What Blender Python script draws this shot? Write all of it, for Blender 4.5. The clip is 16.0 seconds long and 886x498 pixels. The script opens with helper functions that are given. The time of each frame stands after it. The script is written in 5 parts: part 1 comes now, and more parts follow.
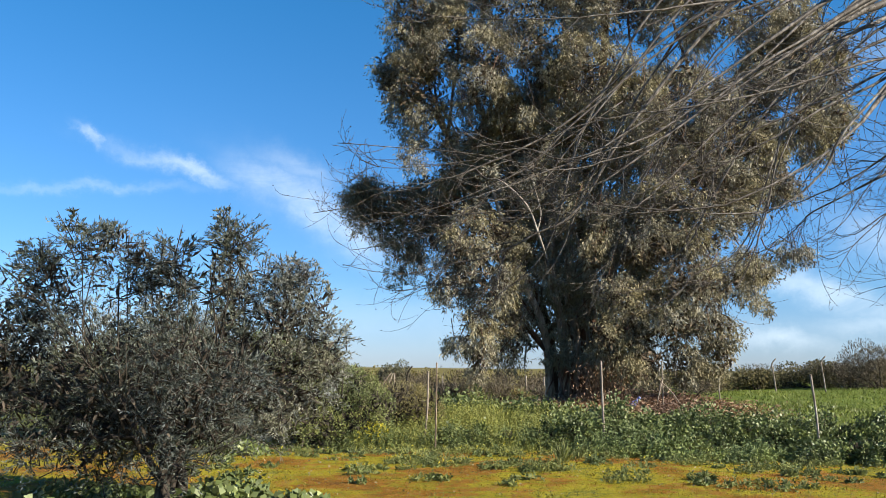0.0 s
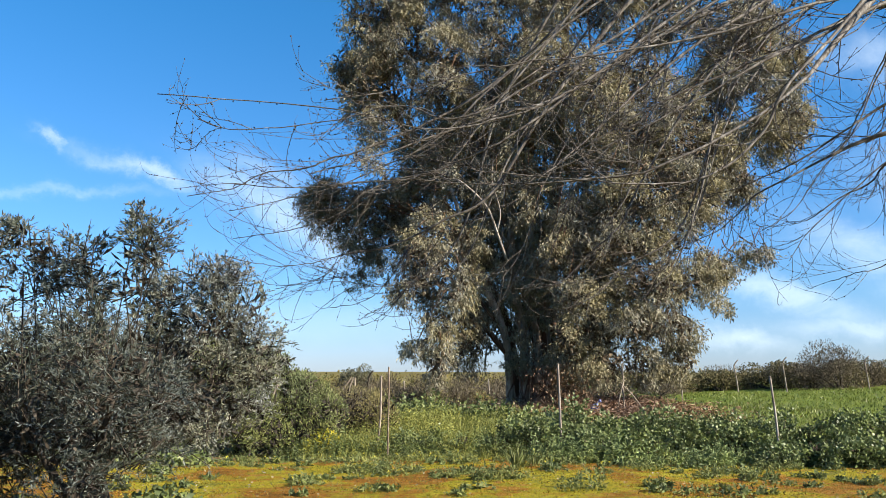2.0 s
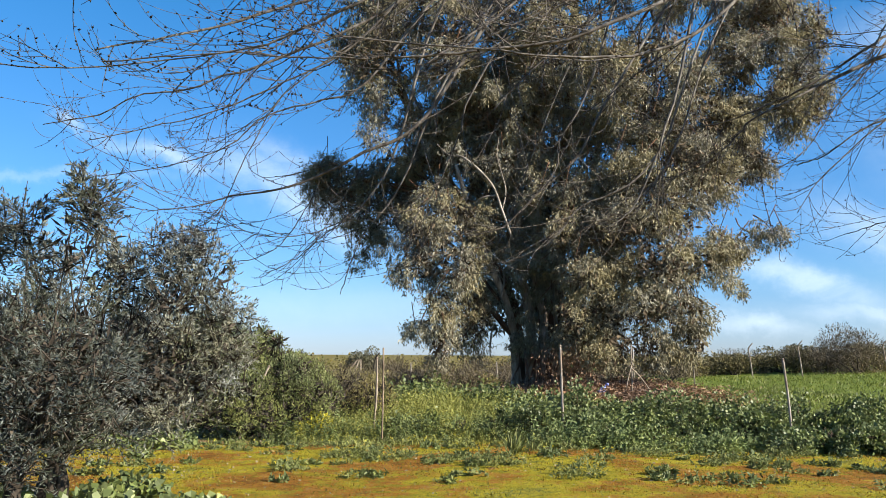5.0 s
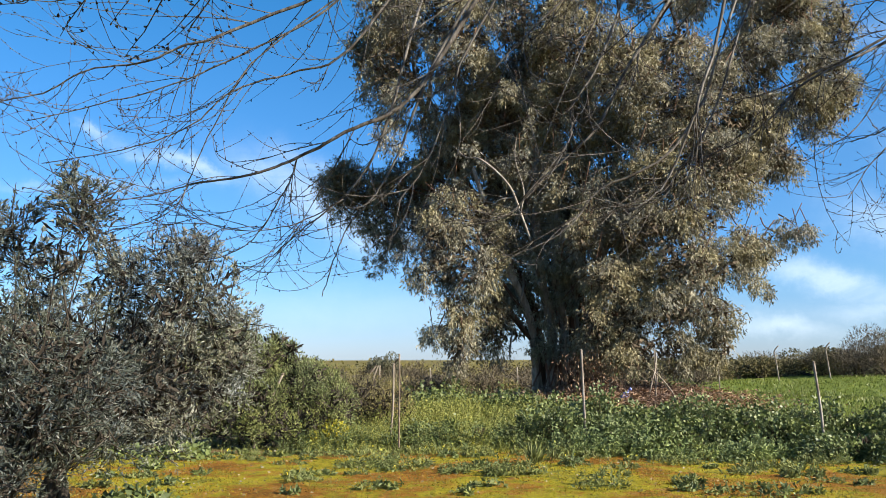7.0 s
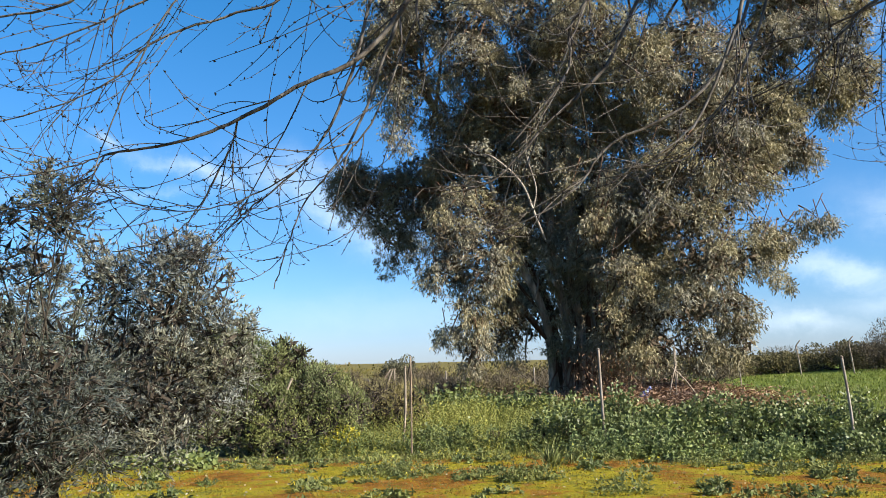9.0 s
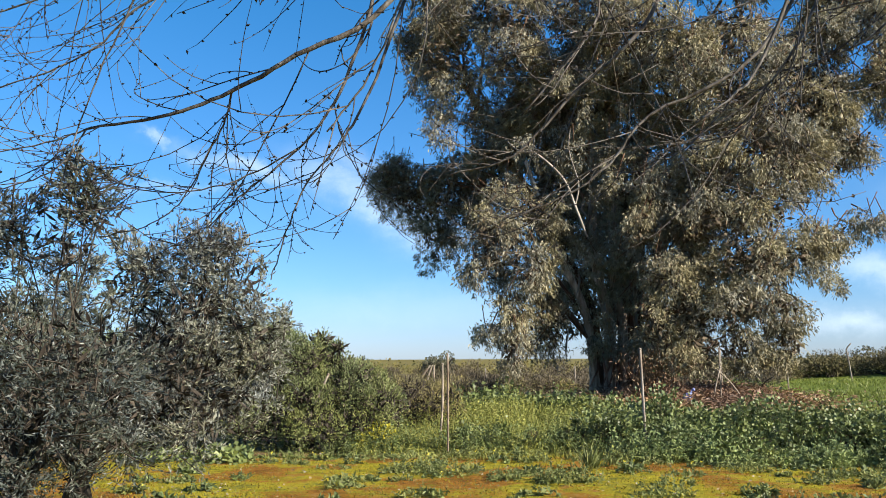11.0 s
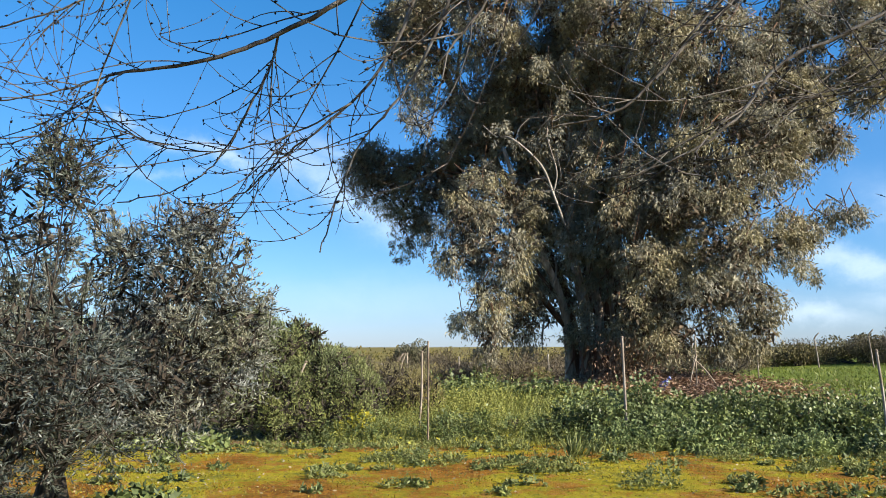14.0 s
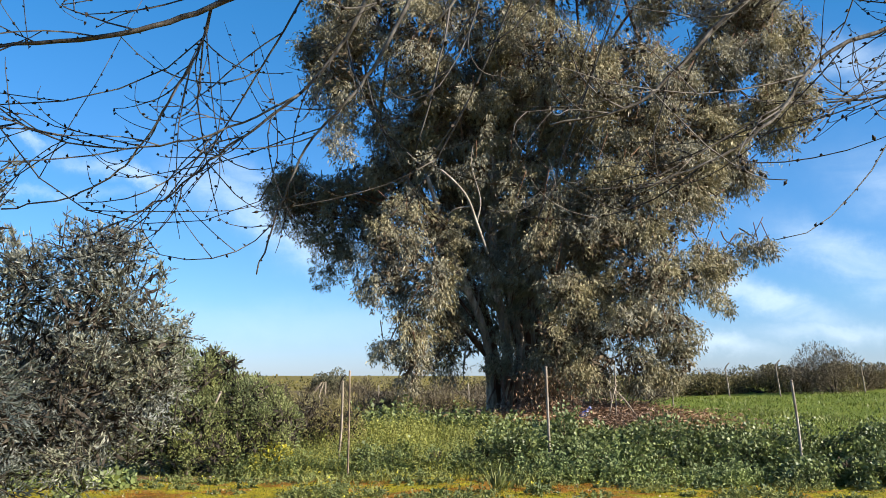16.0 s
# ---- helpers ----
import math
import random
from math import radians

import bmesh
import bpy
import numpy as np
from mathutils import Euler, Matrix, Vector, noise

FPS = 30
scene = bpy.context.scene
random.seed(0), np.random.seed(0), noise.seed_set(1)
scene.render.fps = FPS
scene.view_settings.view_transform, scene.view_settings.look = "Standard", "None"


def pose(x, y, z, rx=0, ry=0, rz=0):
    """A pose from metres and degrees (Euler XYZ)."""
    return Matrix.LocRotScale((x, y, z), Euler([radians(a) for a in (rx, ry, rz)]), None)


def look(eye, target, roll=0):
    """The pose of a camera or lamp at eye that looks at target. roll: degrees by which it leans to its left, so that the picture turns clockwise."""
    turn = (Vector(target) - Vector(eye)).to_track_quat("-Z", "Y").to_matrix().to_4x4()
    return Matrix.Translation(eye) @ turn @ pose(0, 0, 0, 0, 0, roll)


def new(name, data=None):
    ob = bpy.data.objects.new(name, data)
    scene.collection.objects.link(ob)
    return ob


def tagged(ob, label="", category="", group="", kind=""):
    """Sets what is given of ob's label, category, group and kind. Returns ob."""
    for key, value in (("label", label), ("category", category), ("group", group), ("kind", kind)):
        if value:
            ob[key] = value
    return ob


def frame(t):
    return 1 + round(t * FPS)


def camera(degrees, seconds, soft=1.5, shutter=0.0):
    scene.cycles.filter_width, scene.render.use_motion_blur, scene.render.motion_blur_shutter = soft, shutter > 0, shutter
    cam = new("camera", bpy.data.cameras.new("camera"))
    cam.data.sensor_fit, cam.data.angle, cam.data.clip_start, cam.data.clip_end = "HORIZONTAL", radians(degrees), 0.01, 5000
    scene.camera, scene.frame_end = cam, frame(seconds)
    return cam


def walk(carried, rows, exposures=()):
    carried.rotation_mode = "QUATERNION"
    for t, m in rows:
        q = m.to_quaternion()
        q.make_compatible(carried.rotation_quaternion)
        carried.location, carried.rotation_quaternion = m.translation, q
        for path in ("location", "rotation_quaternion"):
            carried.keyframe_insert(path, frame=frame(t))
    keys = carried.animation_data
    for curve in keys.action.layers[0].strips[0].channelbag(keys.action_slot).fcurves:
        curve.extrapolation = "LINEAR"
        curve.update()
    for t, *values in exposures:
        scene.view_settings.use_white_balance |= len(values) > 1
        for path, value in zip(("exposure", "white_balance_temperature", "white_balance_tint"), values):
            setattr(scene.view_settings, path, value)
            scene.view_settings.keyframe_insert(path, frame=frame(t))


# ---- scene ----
cam = camera(56.1, 16.0, soft=0.6)

PATH = [
    (0, (1.236, 0.1, 1.525), (1.084, 2.075, 1.807), 0.6),
    (0.5, (1.278, 0.236, 1.521), (1.132, 2.211, 1.8), 0.8),
    (1, (1.302, 0.376, 1.531), (1.196, 2.353, 1.815), 0.5),
    (1.5, (1.37, 0.517, 1.522), (1.294, 2.495, 1.808), 0.2),
    (2, (1.483, 0.62, 1.537), (1.408, 2.597, 1.828), 0.1),
    (2.5, (1.559, 0.708, 1.512), (1.489, 2.686, 1.798), 0.3),
    (3, (1.598, 0.845, 1.515), (1.532, 2.823, 1.804), 0.4),
    (3.5, (1.629, 0.979, 1.509), (1.567, 2.958, 1.793), 0.5),
    (4, (1.69, 1.086, 1.501), (1.629, 3.066, 1.771), 0.3),
    (4.5, (1.768, 1.188, 1.511), (1.677, 3.168, 1.779), 0.3),
    (5, (1.769, 1.297, 1.499), (1.658, 3.278, 1.751), 0.3),
    (7.5, (1.816, 1.804, 1.521), (1.637, 3.778, 1.788), -0.7),
    (8, (1.806, 1.946, 1.525), (1.61, 3.918, 1.794), -1.2),
    (8.5, (1.8, 2.017, 1.519), (1.602, 3.99, 1.783), -1.1),
    (9, (1.862, 2.106, 1.518), (1.667, 4.078, 1.786), -1.3),
    (9.5, (1.923, 2.186, 1.528), (1.693, 4.154, 1.799), -1.1),
    (10, (1.954, 2.227, 1.521), (1.654, 4.185, 1.791), -0.3),
    (12.5, (1.745, 2.427, 1.536), (1.487, 4.395, 1.787), -0.7),
    (13, (1.72, 2.443, 1.529), (1.486, 4.413, 1.779), -1.0),
    (13.5, (1.698, 2.463, 1.522), (1.476, 4.436, 1.766), -0.7),
    (14, (1.679, 2.493, 1.521), (1.455, 4.466, 1.754), -0.1),
    (14.5, (1.674, 2.577, 1.522), (1.426, 4.549, 1.74), 0.4),
    (15, (1.676, 2.631, 1.542), (1.427, 4.598, 1.803), 0.8),
    (15.5, (1.635, 2.697, 1.537), (1.525, 4.673, 1.823), 0.3),
    (16, (1.586, 2.729, 1.542), (1.555, 4.706, 1.842), 0.0),
]
# the camera meters a little darker at the start
EXPOSURES = [(0.0, 1.42), (1.0, 1.45), (1.7, 1.54), (2.3, 1.60), (3.2, 1.57), (4.2, 1.54), (16.0, 1.54)]
walk(cam, [(t, look(eye, target, roll)) for t, eye, target, roll in PATH], EXPOSURES)

# ---------------------------------------------------------------- light
SUN_DIR = Vector((0.83, -0.37, 0.49)).normalized()
sun_el = math.asin(SUN_DIR.z)
sun_az = math.atan2(SUN_DIR.x, SUN_DIR.y)
sun_data = bpy.data.lights.new("sun", "SUN")
sun_data.energy, sun_data.angle, sun_data.color = 5.0, radians(0.53), (1.0, 0.91, 0.76)
sun_ob = new("sun", sun_data)
sun_ob.matrix_world = look(SUN_DIR * 60, (0, 0, 0))

world = bpy.data.worlds.new("sky")
scene.world = world
world.use_nodes = True
wn, wl = world.node_tree.nodes, world.node_tree.links
wn.clear()


def wmath(op, a, b=None, c=None):
    n = wn.new("ShaderNodeMath")
    n.operation = op
    for i, v in enumerate((a, b, c)):
        if v is None:
            continue
        if isinstance(v, (int, float)):
            n.inputs[i].default_value = v
        else:
            wl.new(v, n.inputs[i])
    return n.outputs[0]


sky = wn.new("ShaderNodeTexSky")
sky.sky_type, sky.sun_disc = "NISHITA", False
sky.sun_elevation, sky.sun_rotation = sun_el, sun_az
sky.air_density, sky.dust_density, sky.ozone_density = 1.0, 0.15, 3.2
tc = wn.new("ShaderNodeTexCoord")
sep = wn.new("ShaderNodeSeparateXYZ")
wl.new(tc.outputs["Generated"], sep.inputs[0])
azim = wmath("ARCTAN2", sep.outputs[0], sep.outputs[1])
elev = wmath("ARCSINE", sep.outputs[2])
# thin high cloud: streaky noise over the dome, gathered in a few wisps
comb = wn.new("ShaderNodeCombineXYZ")
wl.new(azim, comb.inputs[0])
wl.new(elev, comb.inputs[1])
mp = wn.new("ShaderNodeMapping")
mp.inputs["Rotation"].default_value = (0, 0, radians(24))
mp.inputs["Scale"].default_value = (4.5, 11.0, 1.0)
wl.new(comb.outputs[0], mp.inputs[0])
cn = wn.new("ShaderNodeTexNoise")
cn.inputs["Scale"].default_value, cn.inputs["Detail"].default_value = 1.9, 9.0
cn.inputs["Roughness"].default_value, cn.inputs["Distortion"].default_value = 0.62, 0.5
wl.new(mp.outputs[0], cn.inputs["Vector"])


def frayed(base, scale, amount):
    """An angle, shifted to and fro by noise so that the clouds fray."""
    n = wn.new("ShaderNodeTexNoise")
    n.inputs["Scale"].default_value, n.inputs["Detail"].default_value, n.inputs["Roughness"].default_value = scale, 7.0, 0.65
    wl.new(comb.outputs[0], n.inputs["Vector"])
    return wmath("ADD", base, wmath("MULTIPLY", wmath("SUBTRACT", n.outputs["Fac"], 0.5), amount))


azim_f, elev_f = frayed(azim, 14.0, 0.10), frayed(elev, 19.0, 0.045)


def wisp(a, e, along, across, tilt, strength):
    """An elongated soft patch of cloud at azimuth a, elevation e, in degrees."""
    da, de = wmath("SUBTRACT", azim_f, radians(a)), wmath("SUBTRACT", elev_f, radians(e))
    c, s = math.cos(radians(tilt)), math.sin(radians(tilt))
    u = wmath("ADD", wmath("MULTIPLY", da, c / radians(along)), wmath("MULTIPLY", de, s / radians(along)))
    v = wmath("ADD", wmath("MULTIPLY", da, -s / radians(across)), wmath("MULTIPLY", de, c / radians(across)))
    r2 = wmath("ADD", wmath("MULTIPLY", u, u), wmath("MULTIPLY", v, v))
    return wmath("MULTIPLY", wmath("EXPONENT", wmath("MULTIPLY", r2, -1.0)), strength)


mask = None
for w in ((-28.0, 14.3, 1.0, 0.36, -32, 0.75), (-22.6, 12.95, 3.7, 0.5, -13, 0.85), (-13.6, 11.0, 4.6, 1.35, -24, 0.95), (-10.4, 9.2, 3.2, 1.4, -26, 0.95), (-14.0, 13.2, 3.0, 0.8, -22, 0.4), (-27.8, 11.2, 5.6, 0.32, 4, 0.42),
          (20.4, 4.7, 4.4, 0.85, -20, 0.85), (25.6, 7.0, 4.2, 1.3, -28, 0.8), (17.4, 2.2, 3.6, 0.7, -6, 0.75), (24.6, 2.6, 4.2, 0.6, -4, 0.6), (27.2, 18.6, 3.2, 1.3, -20, 0.55), (32.0, 10.5, 6, 2.0, -20, 0.7),
          (70, 16, 20, 5, 10, 0.8), (-80, 14, 18, 4, -10, 0.7), (160, 18, 24, 5, 8, 0.7), (-8, 3.4, 14, 1.6, 0, 0.22)):
    m1 = wisp(*w)
    mask = m1 if mask is None else wmath("MAXIMUM", mask, m1)
veil = wn.new("ShaderNodeMapRange")
veil.inputs["From Min"].default_value, veil.inputs["From Max"].default_value = 0.30, 0.68
veil.inputs["To Min"].default_value, veil.inputs["To Max"].default_value = 0.30, 1.0
wl.new(cn.outputs["Fac"], veil.inputs["Value"])
amount = wmath("MULTIPLY", wmath("MULTIPLY", mask, veil.outputs[0]), 0.82)
tint = wn.new("ShaderNodeMix")
tint.data_type = "RGBA"
up = wn.new("ShaderNodeMapRange")
up.inputs["From Min"].default_value, up.inputs["From Max"].default_value = 0.0, radians(24)
wl.new(elev, up.inputs["Value"])
wl.new(up.outputs[0], tint.inputs["Factor"])
tint.inputs["A"].default_value, tint.inputs["B"].default_value = (0.65, 0.84, 1.20, 1), (0.32, 1.02, 1.42, 1)
low = wn.new("ShaderNodeMix")
low.data_type = "RGBA"
edge = wn.new("ShaderNodeMapRange")
edge.inputs["From Min"].default_value, edge.inputs["From Max"].default_value = radians(0.5), radians(5)
wl.new(elev, edge.inputs["Value"])
wl.new(edge.outputs[0], low.inputs["Factor"])
low.inputs["A"].default_value = (0.64, 0.83, 1.34, 1)
wl.new(tint.outputs["Result"], low.inputs["B"])
grade = wn.new("ShaderNodeMix")
grade.data_type, grade.blend_type = "RGBA", "MULTIPLY"
grade.inputs["Factor"].default_value = 1.0
wl.new(sky.outputs[0], grade.inputs["A"])
wl.new(low.outputs["Result"], grade.inputs["B"])
cm = wn.new("ShaderNodeMix")
cm.data_type = "RGBA"
wl.new(amount, cm.inputs["Factor"])
wl.new(grade.outputs["Result"], cm.inputs["A"])
cm.inputs["B"].default_value = (7.6, 8.9, 10.0, 1)
bg = wn.new("ShaderNodeBackground")
bg.inputs["Strength"].default_value = 0.047
wl.new(cm.outputs["Result"], bg.inputs["Color"])
wout = wn.new("ShaderNodeOutputWorld")
wl.new(bg.outputs[0], wout.inputs["Surface"])


# ---------------------------------------------------------------- materials
class Mat:
    """A short way to write node materials."""

    def __init__(self, name):
        self.m = bpy.data.materials.new(name)
        self.m.use_nodes = True
        self.t = self.m.node_tree
        self.t.nodes.clear()
        self.out = self.n("ShaderNodeOutputMaterial")
        self.tc = self.n("ShaderNodeTexCoord")

    def n(self, kind, **inputs):
        node = self.t.nodes.new(kind)
        for k, v in inputs.items():
            self.set(node.inputs[k.replace("_", " ")], v)
        return node

    def set(self, socket, v):
        if isinstance(v, bpy.types.NodeSocket):
            self.t.links.new(v, socket)
        else:
            socket.default_value = v

    def noise(self, scale, detail=4.0, rough=0.6, vec=None):
        n = self.n("ShaderNodeTexNoise", Scale=scale, Detail=detail, Roughness=rough)
        self.t.links.new(vec or self.tc.outputs["Object"], n.inputs["Vector"])
        return n.outputs["Fac"]

    def ramp(self, fac, *stops):
        r = self.n("ShaderNodeValToRGB")
        els = r.color_ramp.elements
        while len(els) < len(stops):
            els.new(0.5)
        for e, (p, c) in zip(els, stops):
            e.position, e.color = p, (*c, 1) if len(c) == 3 else c
        self.set(r.inputs["Fac"], fac)
        return r.outputs["Color"]

    def mix(self, fac, a, b, mode="MIX"):
        n = self.n("ShaderNodeMix")
        n.data_type, n.blend_type = "RGBA", mode
        for k, v in (("Factor", fac), ("A", a), ("B", b)):
            self.set(n.inputs[k], (*v, 1) if isinstance(v, tuple) and len(v) == 3 else v)
        return n.outputs["Result"]

    def math(self, op, *args):
        n = self.n("ShaderNodeMath")
        n.operation = op
        for i, v in enumerate(args):
            self.set(n.inputs[i], v)
        return n.outputs[0]

    def rng(self, v, a, b, c=0.0, d=1.0):
        return self.n("ShaderNodeMapRange", Value=v, From_Min=a, From_Max=b, To_Min=c, To_Max=d).outputs[0]

    def bump(self, height, strength=0.4, distance=0.02):
        return self.n("ShaderNodeBump", Height=height, Strength=strength, Distance=distance).outputs[0]

    def done(self, color, rough=0.8, normal=None, metal=0.0, thin=0.0, spec=0.3, thin_color=None):
        p = self.n("ShaderNodeBsdfPrincipled", Base_Color=color if not isinstance(color, tuple) else (*color, 1), Roughness=rough, Metallic=metal)
        p.inputs["Specular IOR Level"].default_value = spec
        if normal is not None:
            self.set(p.inputs["Normal"], normal)
        s = p.outputs[0]
        if thin > 0:
            tr = self.n("ShaderNodeBsdfTranslucent")
            self.set(tr.inputs["Color"], thin_color if thin_color is not None else (color if not isinstance(color, tuple) else (*color, 1)))
            mx = self.n("ShaderNodeMixShader", Fac=thin)
            self.t.links.new(s, mx.inputs[1])
            self.t.links.new(tr.outputs[0], mx.inputs[2])
            s = mx.outputs[0]
        self.t.links.new(s, self.out.inputs["Surface"])
        return self.m


def leaf_mat(name, cols, clump=1.2, rough=0.5, thin=0.25, spec=0.35, tint=(0.75, 1.2)):
    """Leaves: each its own shade, with slow drifts from clump to clump."""
    m = Mat(name)
    geo = m.n("ShaderNodeNewGeometry")
    step = 1.0 / max(1, len(cols) - 1)
    c = m.ramp(geo.outputs["Random Per Island"], *[(i * step, k) for i, k in enumerate(cols)])
    f = m.rng(m.noise(clump, 2.0), 0.3, 0.7, tint[0] * 0.69, tint[1] * 0.69)
    c = m.mix(1.0, c, m.ramp(m.noise(clump * 0.55 + 0.11, 2.0), (0.36, (0.94, 0.99, 1.12)), (0.62, (1.07, 1.04, 0.84))), "MULTIPLY")
    n = m.n("ShaderNodeVectorMath")
    n.operation = "SCALE"
    m.set(n.inputs[0], c)
    m.set(n.inputs["Scale"], f)
    return m.done(n.outputs[0], rough, thin=thin, spec=spec)


def bark_mat(name, light, dark, scale=(9, 9, 2.0), rough=0.85, bump=0.5):
    m = Mat(name)
    mapn = m.n("ShaderNodeMapping")
    mapn.inputs["Scale"].default_value = scale
    m.t.links.new(m.tc.outputs["Object"], mapn.inputs[0])
    a = m.noise(1.0, 6.0, 0.65, mapn.outputs[0])
    b = m.noise(0.35, 3.0, 0.5, mapn.outputs[0])
    c = m.ramp(a, (0.40, dark), (0.64, light))
    c = m.mix(m.rng(b, 0.4, 0.62, 0.0, 0.7), c, dark)
    c = m.mix(1.0, c, (0.8, 0.8, 0.8), "MULTIPLY")
    return m.done(c, rough, m.bump(a, bump, 0.02), spec=0.2)


EUCA_LEAF = leaf_mat("eucalyptus_leaf", [(0.22, 0.198, 0.13), (0.295, 0.266, 0.18), (0.37, 0.335, 0.24)], 1.1, 0.5, 0.22, 0.25, (0.6, 1.35))
EUCA_DRY = leaf_mat("dry_eucalyptus_leaf", [(0.14, 0.07, 0.04), (0.27, 0.155, 0.095), (0.40, 0.27, 0.175)], 1.0, 0.6, 0.2)
# two tones of olive leaf; the paler grey one has sunlight in its colour
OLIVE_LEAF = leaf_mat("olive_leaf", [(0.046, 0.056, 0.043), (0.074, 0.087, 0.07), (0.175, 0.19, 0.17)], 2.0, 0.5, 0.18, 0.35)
OLIVE_GREY_LIT = leaf_mat("lit_grey_olive_leaf", [(0.125, 0.13, 0.10), (0.205, 0.21, 0.17), (0.39, 0.395, 0.345)], 2.0, 0.5, 0.25, 0.35)
SHRUB_LEAF = leaf_mat("shrub_leaf", [(0.165, 0.195, 0.08), (0.225, 0.25, 0.105), (0.30, 0.315, 0.15)], 1.2, 0.6, 0.25, 0.14)
DRAB_LEAF = leaf_mat("drab_scrub_leaf", [(0.22, 0.19, 0.088), (0.28, 0.24, 0.112), (0.34, 0.285, 0.155)], 0.9, 0.7, 0.28, 0.08)
HEDGE_LEAF = leaf_mat("bramble_leaf", [(0.095, 0.125, 0.040), (0.145, 0.182, 0.062), (0.235, 0.27, 0.12)], 2.2, 0.48, 0.2, 0.28, (0.55, 1.5))
WEED_LEAF = leaf_mat("weed_leaf", [(0.205, 0.225, 0.052), (0.275, 0.285, 0.07), (0.36, 0.355, 0.115)], 1.5, 0.6, 0.2, 0.15, (0.5, 1.4))
FOOT_LEAF = leaf_mat("low_weed_leaf", [(0.15, 0.20, 0.075), (0.20, 0.255, 0.10), (0.28, 0.33, 0.15)], 1.3, 0.6, 0.22, 0.15, (0.6, 1.35))
GRASS = leaf_mat("field_grass", [(0.105, 0.145, 0.022), (0.155, 0.20, 0.032), (0.215, 0.245, 0.05)], 0.5, 0.5, 0.3)
PALE_GRASS = leaf_mat("lawn_weed_leaf", [(0.16, 0.19, 0.06), (0.21, 0.235, 0.085), (0.29, 0.30, 0.13)], 1.5, 0.7, 0.25, 0.12)
YELLOW = leaf_mat("yellow_blossom", [(0.58, 0.50, 0.03), (0.72, 0.66, 0.08)], 2.0, 0.6, 0.3)
FAR_BROWN = leaf_mat("bare_scrub_twig", [(0.105, 0.083, 0.054), (0.125, 0.10, 0.066), (0.15, 0.12, 0.078)], 0.25, 0.8, 0.1)
FAR_GREEN = leaf_mat("orchard_leaf", [(0.135, 0.125, 0.062), (0.165, 0.148, 0.074), (0.20, 0.168, 0.088)], 0.2, 0.7, 0.15, 0.1)
FAR_GREY = leaf_mat("far_olive_leaf", [(0.12, 0.122, 0.082), (0.15, 0.15, 0.10), (0.185, 0.18, 0.125)], 0.4, 0.7, 0.2, 0.1)
GROVE = leaf_mat("grove_leaf", [(0.10, 0.095, 0.02), (0.16, 0.14, 0.03), (0.22, 0.17, 0.045)], 0.05, 0.6, 0.15)
OLIVE_BARK = bark_mat("olive_bark", (0.10, 0.082, 0.062), (0.03, 0.024, 0.019), (22, 22, 6))
EUCA_BARK = bark_mat("eucalyptus_bark", (0.74, 0.62, 0.49), (0.19, 0.13, 0.085), (7.0, 7.0, 2.2), 0.75, 0.3)
EUCA_DARK = bark_mat("rough_eucalyptus_bark", (0.25, 0.135, 0.08), (0.09, 0.048, 0.03), (4.0, 4.0, 0.5))
PALE_LIMB = bark_mat("pale_peeled_limb", (0.42, 0.38, 0.33), (0.17, 0.14, 0.115), (5, 5, 2), 0.7, 0.2)
SHREDS = bark_mat("peeled_bark", (0.34, 0.20, 0.13), (0.13, 0.06, 0.04), (5, 5, 0.6))
TWIG = bark_mat("grey_twig_bark", (0.25, 0.23, 0.21), (0.055, 0.046, 0.038), (60, 60, 20), 0.6, 0.25)
# darker than TWIG: the backlit look against the sky is put into the colour
TWIG_THIN = bark_mat("backlit_twig_bark", (0.145, 0.128, 0.112), (0.04, 0.034, 0.029), (60, 60, 20), 0.5, 0.2)
BUD = bark_mat("dark_bud", (0.06, 0.045, 0.032), (0.02, 0.016, 0.012), (200, 200, 200), 0.6, 0.2)
POST_WOOD = bark_mat("weathered_post_wood", (0.44, 0.38, 0.31), (0.19, 0.15, 0.115), (30, 30, 5), 0.85, 0.4)
POST_RUST = bark_mat("rusty_post", (0.36, 0.29, 0.22), (0.12, 0.085, 0.06), (26, 26, 4), 0.7, 0.2)
POST_STEEL = bark_mat("galvanised_post", (0.40, 0.37, 0.33), (0.17, 0.13, 0.10), (26, 26, 4), 0.55, 0.2)
# brown of the plates that darken the inside of the eucalyptus crown like shade
SHADE_TWIG = bark_mat("inner_shade_twig", (0.17, 0.13, 0.085), (0.07, 0.052, 0.034), (8, 8, 3))
CANE_SHADE = bark_mat("bramble_cane_shade", (0.11, 0.08, 0.05), (0.04, 0.028, 0.02), (20, 20, 5))


def plastic_mat():
    m = Mat("faded_blue_plastic")
    n = m.noise(7.0, 4.0)
    return m.done(m.ramp(n, (0.35, (0.06, 0.09, 0.30)), (0.65, (0.24, 0.28, 0.52))), 0.45)


BLUE = plastic_mat()


